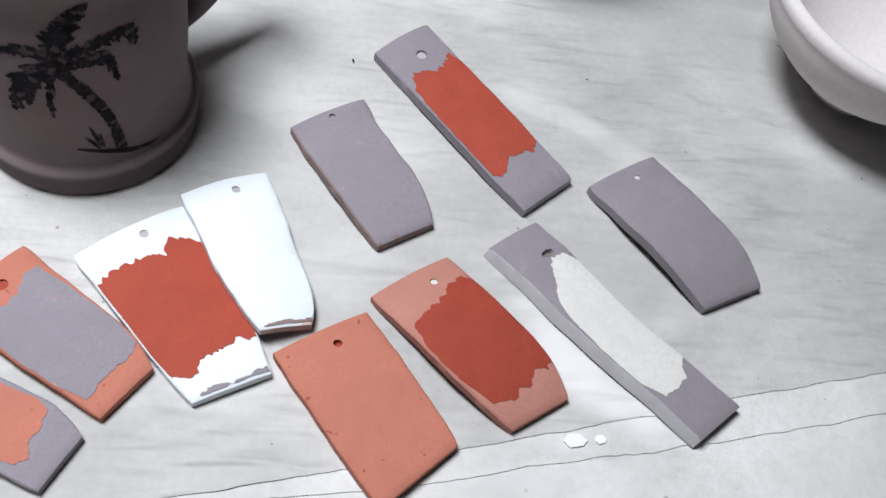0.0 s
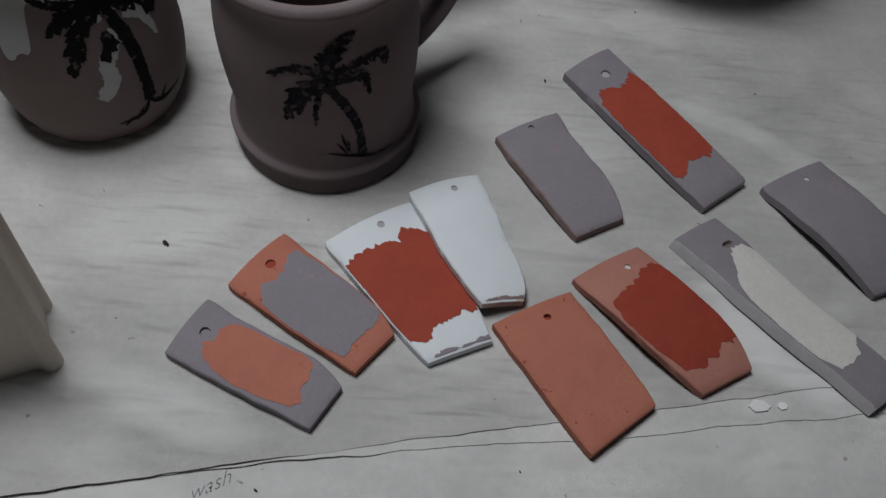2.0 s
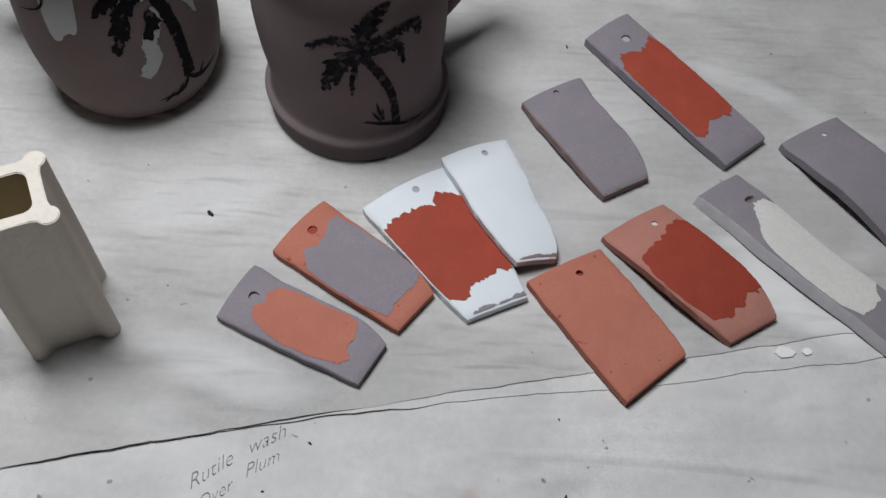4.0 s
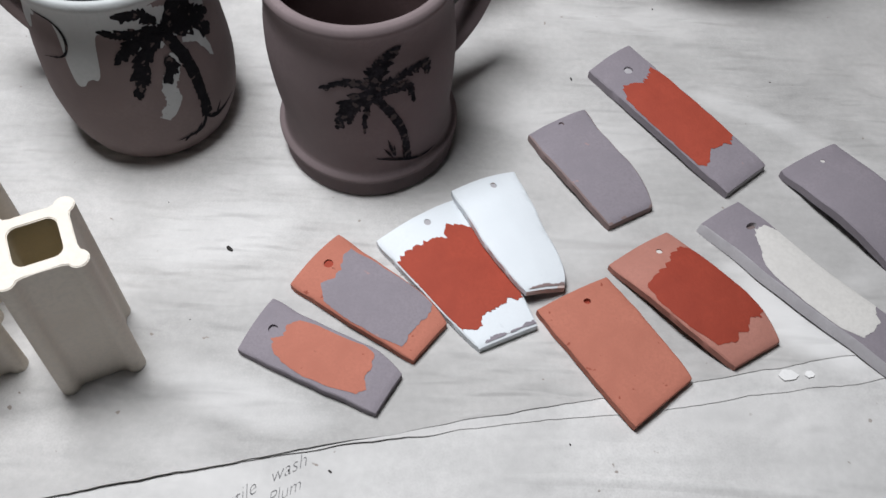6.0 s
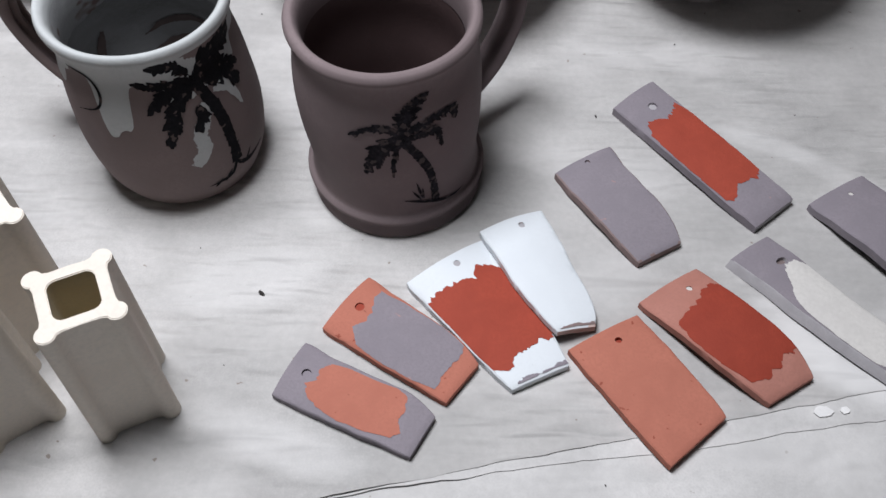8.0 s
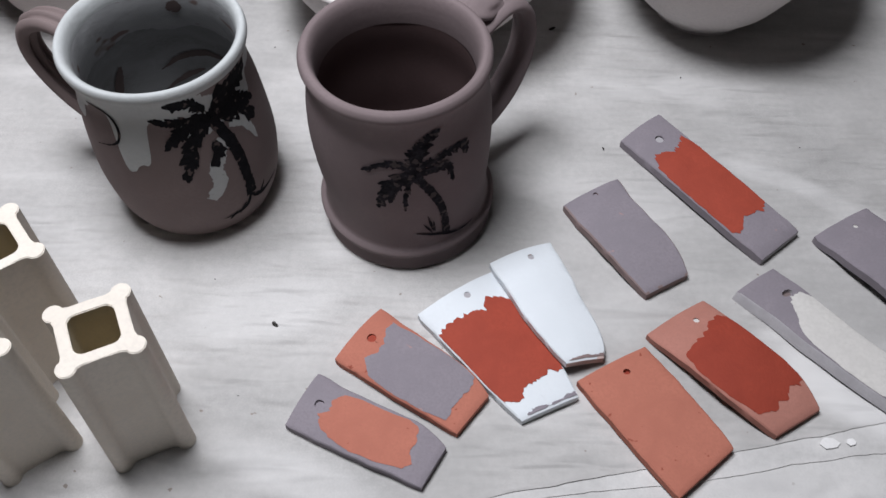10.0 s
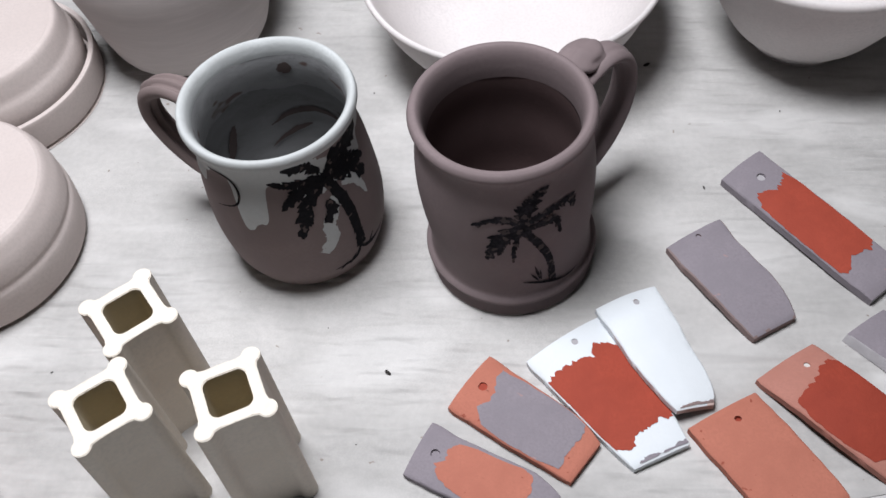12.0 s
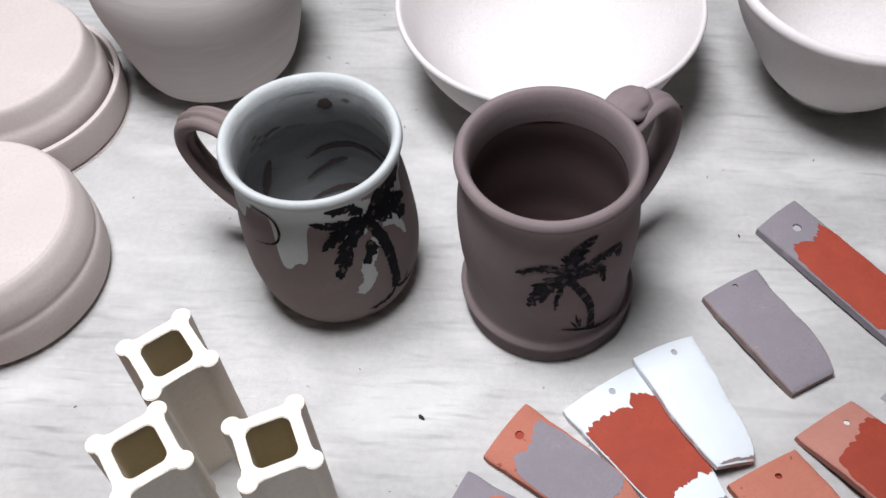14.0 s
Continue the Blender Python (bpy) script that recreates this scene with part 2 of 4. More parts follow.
# Post bore: the warm light bounced between its walls, put into the colour.
M_BORE = material("post_bounce_ceramic", (0.66, 0.58, 0.43), (0.56, 0.48, 0.33), rough=0.9, grain=500, blotch=60, bump=0.15)
M_SPECK = material("dark_speck", (0.03, 0.027, 0.025), rough=0.9, grain=900, bump=0.0)
M_PENCIL = material("pencil_line", (0.10, 0.10, 0.105), (0.27, 0.265, 0.26), rough=0.7, grain=1500, blotch=300, bump=0.0)
M_SIDE = material("grey_cut_edge", (0.42, 0.405, 0.42), (0.33, 0.315, 0.33), grain=800, blotch=120)
M_FOOT = material("pink_cut_edge", (0.68, 0.54, 0.50), (0.58, 0.42, 0.38), grain=800, blotch=120)
M_RUST = material("reddish_cut_edge", (0.25, 0.185, 0.18), (0.20, 0.14, 0.13), grain=800, blotch=120)
M_STAIN = material("dried_slip", (0.84, 0.83, 0.82), rough=0.8, grain=500, blotch=90)


# ---- mesh helpers ----
def finish(bm, name, mat, smooth=40.0):
    bmesh.ops.recalc_face_normals(bm, faces=bm.faces)
    me = bpy.data.meshes.new(name)
    bm.to_mesh(me)
    bm.free()
    me.materials.append(mat)
    for p in me.polygons:
        p.use_smooth = True
    me.set_sharp_from_angle(angle=radians(smooth))
    return me


def part(name, bm, mat, parent=None, label="", smooth=40.0):
    ob = new(name, finish(bm, name, mat, smooth))
    if parent:
        ob.parent = parent
    return tagged(ob, label) if label else ob


def lathe(profile, segs=112, wobble=0.0, seed=0.0):
    """A turned shape: the profile of (radius, height) from the axis at the bottom to the axis at the top or inside."""
    bm = bmesh.new()
    rings = []
    for r, z in profile:
        if r < 1e-6:
            rings.append([bm.verts.new((0, 0, z))])
            continue
        ring = []
        for k in range(segs):
            a = 2 * math.pi * k / segs
            q = r * (1 + wobble * noise.noise((math.cos(a) * 1.3 + seed, math.sin(a) * 1.3, z * 25)))
            ring.append(bm.verts.new((q * math.cos(a), q * math.sin(a), z)))
        rings.append(ring)
    for a, b in zip(rings, rings[1:]):
        for k in range(segs):
            j = (k + 1) % segs
            if len(a) == 1:
                bm.faces.new((a[0], b[k], b[j]))
            elif len(b) == 1:
                bm.faces.new((a[k], b[0], a[j]))
            else:
                bm.faces.new((a[k], b[k], b[j], a[j]))
    return bm


def curve_points(points, steps):
    """Points along a smooth line through the given ones."""
    pts = [Vector(p) for p in points]
    pts = [2 * pts[0] - pts[1]] + pts + [2 * pts[-1] - pts[-2]]
    out = []
    for i in range(1, len(pts) - 2):
        p0, p1, p2, p3 = pts[i - 1 : i + 3]
        for s in range(steps):
            t = s / steps
            out.append(0.5 * (2 * p1 + (p2 - p0) * t + (2 * p0 - 5 * p1 + 4 * p2 - p3) * t * t + (3 * p1 - p0 - 3 * p2 + p3) * t ** 3))
    return out + [pts[-2]]


def smooth_profile(profile, steps=4):
    return [(max(p.x, 0.0), p.y) for p in curve_points([(r, z, 0) for r, z in profile], steps)]


def sweep(path, section, side, closed_ends=True):
    """A bar along a path of points in an upright plane; section(t) gives (across, outward) offsets; side: the plane's normal."""
    bm = bmesh.new()
    rings = []
    for i, p in enumerate(path):
        d = (path[min(i + 1, len(path) - 1)] - path[max(i - 1, 0)]).normalized()
        out = d.cross(side).normalized()
        rings.append([bm.verts.new(p + side * a + out * b) for a, b in section(i / (len(path) - 1))])
    n = len(rings[0])
    for a, b in zip(rings, rings[1:]):
        for k in range(n):
            bm.faces.new((a[k], a[(k + 1) % n], b[(k + 1) % n], b[k]))
    if closed_ends:
        bm.faces.new(rings[0])
        bm.faces.new(rings[-1][::-1])
    return bm


def flat_shape(outline, holes=(), cuts_u=(), cuts_v=()):
    """A flat sheet in (u, v) with holes, cut along lines of equal u and v, so that it can be bent."""
    bm = bmesh.new()
    edges = []
    for loop in (outline, *holes):
        vs = [bm.verts.new((u, v, 0)) for u, v in loop]
        edges += [bm.edges.new((a, b)) for a, b in zip(vs, vs[1:] + vs[:1])]
    bmesh.ops.triangle_fill(bm, use_beauty=True, edges=edges)
    for axis, cuts in ((0, cuts_u), (1, cuts_v)):
        for c in cuts:
            no = Vector((1, 0, 0)) if axis == 0 else Vector((0, 1, 0))
            bmesh.ops.bisect_plane(bm, geom=bm.verts[:] + bm.edges[:] + bm.faces[:], plane_co=no * c, plane_no=no, dist=1e-6)
    return bm


def ragged(points, rough, seed, steps=7):
    """A closed, brushed outline through the given points, ragged by about the given amount."""
    n = len(points)
    out = []
    for i in range(n):
        (u0, v0), (u1, v1) = points[i], points[(i + 1) % n]
        for s in range(steps):
            t = s / steps
            u, v = u0 + (u1 - u0) * t, v0 + (v1 - v0) * t
            k = i * steps + s
            j = 1.3 * noise.noise((k * 0.37 + seed * 17.3, seed, 0.3)) + 0.6 * noise.noise((k * 0.95, seed * 3.7, 2.1)) + 0.35 * noise.noise((k * 2.7, seed * 5.1, 1.3))
            out.append((u + rough * 1.3 * j * (v1 - v0 != 0) * 0.6, v + rough * j))
    return out


# ---- table, canvas, room ----
def box(name, lo, hi, mat, label=""):
    bm = bmesh.new()
    bmesh.ops.create_cube(bm, size=1)
    for v in bm.verts:
        v.co = Vector([lo[i] + (v.co[i] + 0.5) * (hi[i] - lo[i]) for i in range(3)])
    bmesh.ops.bevel(bm, geom=bm.edges[:], offset=0.002, segments=2, affect="EDGES")
    return part(name, bm, mat, None, label)


ROOM, TOP, LOW = 1.7, 1.75, -0.76
for name, lo, hi in (("wall_north", (-ROOM, ROOM, LOW), (ROOM, ROOM + 0.1, TOP)), ("wall_south", (-ROOM, -ROOM - 0.1, LOW), (ROOM, -ROOM, TOP)),
                     ("wall_east", (ROOM, -ROOM - 0.1, LOW), (ROOM + 0.1, ROOM + 0.1, TOP)), ("wall_west", (-ROOM - 0.1, -ROOM - 0.1, LOW), (-ROOM, ROOM + 0.1, TOP))):
    tagged(box(name, lo, hi, M_WALL), "plain painted workshop wall", "wall", kind="structure")
tagged(box("floor", (-ROOM - 0.1, -ROOM - 0.1, LOW - 0.1), (ROOM + 0.1, ROOM + 0.1, LOW), M_FLOOR), "plain grey workshop floor", "floor", kind="structure")
tagged(box("ceiling", (-ROOM - 0.1, -ROOM - 0.1, TOP), (ROOM + 0.1, ROOM + 0.1, TOP + 0.1), M_WALL), "plain painted workshop ceiling", "ceiling", kind="structure")

TABLE_W = 0.95
table = tagged(new("work_table"), "wooden work table covered with pale canvas", "table")
table.location = (0, 0.1, LOW)


def table_part(name, lo, hi):
    ob = box(name, lo, hi, M_WOOD)
    ob.parent = table
    return ob


table_part("tabletop", (-TABLE_W, -0.6, 0.76 - 0.035), (TABLE_W, 0.8, 0.76 - 0.0025))
for sx in (-1, 1):
    for y in (-0.5, 0.7):
        table_part("leg", (sx * 0.85 - 0.03, y - 0.03, 0.0), (sx * 0.85 + 0.03, y + 0.03, 0.7245))

TOP_EDGE = [(-0.95, -0.30), (-0.5, -0.178), (-0.35, -0.137), (-0.216, -0.099), (-0.163, -0.086), (-0.131, -0.078), (-0.099, -0.0705), (-0.063, -0.0615), (-0.023, -0.052),
            (0.009, -0.045), (0.069, -0.031), (0.119, -0.0185), (0.135, -0.0155), (0.156, -0.008), (0.186, -0.002), (0.4, 0.05), (0.95, 0.2)]
MID_EDGE = [(-0.95, -0.30), (-0.5, -0.178), (-0.2, -0.0945), (-0.12, -0.0762), (-0.063, -0.0655), (-0.025, -0.058), (0.014, -0.0535), (0.05, -0.047), (0.086, -0.0385),
            (0.133, -0.0305), (0.184, -0.020), (0.4, 0.03), (0.95, 0.17)]


def sheet(name, edge, z, lift, mat, seed, y_far=0.86, thick=0.00035):
    """A canvas layer behind a wavy front edge, which lifts a little here and there."""
    bm = bmesh.new()
    xs = np.concatenate([np.linspace(-0.9, -0.42, 10), np.linspace(-0.40, 0.30, 176), np.linspace(0.32, 0.9, 10)])
    fall = [0, 0.0015, 0.003, 0.005, 0.008, 0.013, 0.022, 0.05, 0.1, 0.2, 0.4]
    ex, ey = zip(*edge)
    rows = []
    for x in xs:
        y0 = float(np.interp(x, ex, ey)) + 0.0011 * noise.noise((x * 60, seed, 0)) + 0.0005 * noise.noise((x * 220, seed, 3))
        up = max(0.0, lift * (0.35 + 1.1 * noise.noise((x * 17 + seed, 1.7, seed)) - 9.0 * max(0, x + 0.10)))
        col = [bm.verts.new((x, y0 + d, z + up * math.exp(-d / 0.004))) for d in fall]
        col.append(bm.verts.new((x, y_far, z)))
        rows.append(col)
    for a, b in zip(rows, rows[1:]):
        for k in range(len(a) - 1):
            bm.faces.new((a[k], b[k], b[k + 1], a[k + 1]))
    g = bmesh.ops.extrude_face_region(bm, geom=bm.faces[:])
    for v in g["geom"]:
        if isinstance(v, bmesh.types.BMVert):
            v.co.z -= thick
    return part(name, bm, mat, None, "", 60)


cover_top = tagged(sheet("canvas_cover", TOP_EDGE, 0.0, 0.0022, M_CLOTH, 2.3), "pale grey wrinkled canvas sheet with a frayed edge", "cloth", kind="structure")
cover_mid = tagged(sheet("canvas_underlayer", MID_EDGE, -0.0006, 0.0008, M_CLOTH_B, 7.1), "second pale canvas layer under the first", "cloth", kind="structure")
front_edge = [(-0.95, -0.49), (0.95, -0.49)]
cover_low = tagged(sheet("canvas_base", front_edge, -0.0012, 0.0, M_CLOTH_B, 4.4), "pale worn canvas with pencilled notes", "cloth", kind="structure")


def fold(name, points, z, h, w):
    """A low soft ridge in the canvas."""
    line = curve_points([(x, y, 0) for x, y in points], 14)
    bm = bmesh.new()
    rows = []
    for i, p in enumerate(line):
        d = (line[min(i + 1, len(line) - 1)] - line[max(i - 1, 0)]).normalized()
        s = Vector((-d.y, d.x, 0))
        e = math.sin(math.pi * i / (len(line) - 1)) ** 0.5
        rows.append([bm.verts.new((p.x + s.x * w * k, p.y + s.y * w * k, z - 0.0003 + h * e * math.exp(-(k * 2.2) ** 2))) for k in (-1, -0.6, -0.3, 0, 0.2, 0.4, 0.7, 1)])
    for a, b in zip(rows, rows[1:]):
        for k in range(7):
            bm.faces.new((a[k], b[k], b[k + 1], a[k + 1]))
    return part(name, bm, M_CLOTH_B, cover_low, "", 80)


fold("crease", [(-0.045, -0.0865), (0.011, -0.085), (0.058, -0.086), (0.105, -0.089), (0.16, -0.097)], -0.0012, 0.0014, 0.006)


# ---- pencilled note on the canvas ----
def writing(text, x, y, size, turn):
    cu = bpy.data.curves.new("writing", "FONT")
    cu.body, cu.size, cu.shear, cu.extrude, cu.offset = text, size, 0.6, 0.00002, -0.0002
    cu.materials.append(M_PENCIL)
    ob = new("writing", cu)
    ob.matrix_world = pose(x, y, -0.0009, 0, 0, turn)
    ob.parent = cover_low
    return tagged(ob, "pencilled handwriting on canvas")


writing("Rutile", -0.1640, -0.1105, 0.0088, 38)
writing("wash", -0.1425, -0.0940, 0.0088, 32)
writing("Over", -0.1590, -0.1190, 0.0076, 38)
writing("Plum", -0.1422, -0.1040, 0.0080, 32)


def stroke(name, points, width, z, mat, parent):
    line = curve_points([(x, y, 0) for x, y in points], 6)
    bm = bmesh.new()
    prev = None
    for i, p in enumerate(line):
        d = (line[min(i + 1, len(line) - 1)] - line[max(i - 1, 0)]).normalized()
        s = Vector((-d.y, d.x, 0)) * width * (0.5 + 0.5 * math.sin(math.pi * (i + 0.5) / len(line)))
        pair = [bm.verts.new((p + s).to_3d() + Vector((0, 0, z))), bm.verts.new((p - s).to_3d() + Vector((0, 0, z)))]
        if prev:
            bm.faces.new((prev[0], prev[1], pair[1], pair[0]))
        prev = pair
    return part(name, bm, mat, parent)


for x0, y0, n in ((-0.1430, -0.1240, 4), (-0.1255, -0.1245, 9)):
    stroke("pencil_bar", [(x0 + 0.0021 * k, y0 + 0.0012 * k + (0.0013 if k % 2 else -0.0004 * (k % 3))) for k in range(n)], 0.00035, -0.0009, M_PENCIL, cover_low)

# dried clay crumbs, counted one by one; (-0.001, 0.157) stands for a crawling insect
SPECKS = [(-0.1798, 0.0269, 0.0021), (0.1168, 0.1627, 0.0007), (-0.0284, 0.2632, 0.0026), (0.0522, 0.2202, 0.0009), (-0.001, 0.157, 0.0012),
          (-0.167, -0.122, 0.0016), (-0.089, -0.113, 0.0014), (-0.062, -0.117, 0.0013), (-0.008, -0.104, 0.0013), (-0.010, -0.069, 0.0008), (-0.117, -0.087, 0.0010), (-0.134, -0.109, 0.0009),
          (-0.367, 0.022, 0.0008), (-0.210, 0.238, 0.0008), (-0.216, 0.054, 0.0005), (-0.222, -0.071, 0.0008), (-0.192, -0.015, 0.0005)]
for i, (x, y, r) in enumerate(SPECKS):
    bm = bmesh.new()
    bmesh.ops.create_icosphere(bm, subdivisions=2, radius=r * 0.85)
    for v in bm.verts:
        v.co *= 1 + 0.35 * noise.noise(v.co * 900 + Vector((i * 7.7, 0, 0)))
        v.co = Vector((v.co.x * (1.05 if i % 2 else 1.25), v.co.y * 0.55, v.co.z * 0.4))
    ob = part("crumb_or_insect", bm, M_SPECK)
    ob.matrix_world = pose(x, y, (0.0 if y > -0.05 else -0.0012) + r * 0.3, 0, 0, 140 + 37 * i)
    tagged(ob, "tiny dark clay crumb or crawling insect on the canvas", "crumb", "crumbs on the canvas")


# ---- test tiles ----
def test_tile(corners, hole, mat, label, thick=0.0045, arch=0.0035, bow=0.0025, lift=(0, 0, 0, 0), patches=(), hole_r=0.0021, seed=1.0, lip=0.0, flank=0.0, plug=None, edge=None, foot=None, hole_wide=1.0, right=(), left=()):
    """A cut clay tile. corners: hole end, two, then foot end, two, in plan; arch: rise along its length; bow: rise across it at the
    hole end; lift: rise of each corner; right, left: (v, millimetres) by which
    the long cut edges stray from straight; patches: (outline in u, v, raggedness, material, name, label)."""
    c = [Vector((*p, 0)) for p in corners]
    mid = sum(c, Vector()) / 4
    wide, long = (c[1] - c[0]).length, (c[3] - c[0]).length

    stray = []
    for side in (left, right):
        line = curve_points([(0, 0, 0), *[(at, mm / 1000, 0) for at, mm in side], (1, 0, 0)], 8)
        stray.append(([p.x for p in line], [p.y for p in line]))

    def lie(u, v, down):
        uu, vv = min(max(u, 0), 1), min(max(v, 0), 1)
        p = c[0] * (1 - u) * (1 - v) + c[1] * u * (1 - v) + c[2] * u * v + c[3] * (1 - u) * v
        p = p + (c[1] - c[0]).normalized() * (float(np.interp(vv, *stray[0])) * (1 - uu) + float(np.interp(vv, *stray[1])) * uu)
        e = lift[0] * (1 - uu) * (1 - vv) + lift[1] * uu * (1 - vv) + lift[2] * uu * vv + lift[3] * (1 - uu) * vv
        rise = arch * math.sin(math.pi * vv ** 1.25) ** 0.9 + bow * 4 * uu * (1 - uu) * (1 - 0.75 * vv)
        edge = min(uu * wide, (1 - uu) * wide, vv * long, (1 - vv) * long)
        round_off = 0.0006 * max(0.0, 1 - edge / 0.0008) ** 2
        wave = 0.00035 * noise.noise((u * 3 + seed * 9, v * 5, seed))
        z = thick + e + rise + wave - round_off + lip * math.exp(-((vv - 0.93) / 0.03) ** 2)
        if down:
            z = max(e, e + rise * 0.9)
            if flank:
                p = p + (c[0] - c[1]).normalized() * flank * (1 - uu)
        side = (c[1] - c[0]).normalized()
        p = p + side * 0.0005 * noise.noise((v * 7, seed * 3, 5 if u > 0.5 else 1)) - mid
        return Vector((p.x, p.y, z))

    n_in = 10
    outline = [(k / n_in, 0) for k in range(n_in)] + [(1, k / 24) for k in range(24)] + [(1 - k / n_in, 1) for k in range(n_in)] + [(0, 1 - k / 24) for k in range(24)]
    outline = [(min(max(u, 0.012), 0.988) if v in (0, 1) and u in (0, 1) else u, v) for u, v in outline]
    ring = [(hole[0] + hole_wide * hole_r / wide * math.cos(2 * math.pi * k / 18), hole[1] + hole_r / long * math.sin(2 * math.pi * k / 18)) for k in range(18)]
    cuts_u = [0.02, 0.12, 0.25, 0.4, 0.5, 0.6, 0.75, 0.88, 0.98]
    cuts_v = [0.015, 0.05] + [k / 20 for k in range(2, 19)] + [0.95, 0.985]
    bm = flat_shape(outline, [ring], cuts_u, cuts_v)
    g = bmesh.ops.extrude_face_region(bm, geom=bm.faces[:])
    low = {v for v in g["geom"] if isinstance(v, bmesh.types.BMVert)}
    for v in bm.verts:
        v.co = lie(v.co.x, v.co.y, v in low)
    tile = part("test_tile", bm, mat, None, "", 35)
    tile.location = mid
    if edge:
        tile.data.materials.append(edge)
        for p in tile.data.polygons:
            if abs(p.normal.z) < 0.78:
                p.material_index = 1
    if foot:
        tile.data.materials.append(foot)
        along = (c[3] - c[0]).normalized()
        for p in tile.data.polygons:
            if p.normal.dot(along) > 0.6:
                p.material_index = len(tile.data.materials) - 1
    tagged(tile, label, "tile", "glaze test tiles")
    if plug:
        depth, floor_mat = plug
        fb = flat_shape(ring)
        for v in fb.verts:
            v.co = lie(v.co.x, v.co.y, False) - Vector((0, 0, depth))
        part("hole_floor", fb, floor_mat, tile, "clay left at the bottom of the hole, or its painted-in darkness", 60)
    for outline, rough, pm, name, plabel in patches:
        pts = [(min(max(u, 0.012), 0.988), min(max(v, 0.012), 0.988)) for u, v in ragged(outline, rough, seed)]
        pb = flat_shape(pts, (), cuts_u, cuts_v)
        for v in pb.verts:
            v.co = lie(v.co.x, v.co.y, False) + Vector((0, 0, 0.00025))
        part(name, pb, pm, tile, plabel, 60)
    return tile


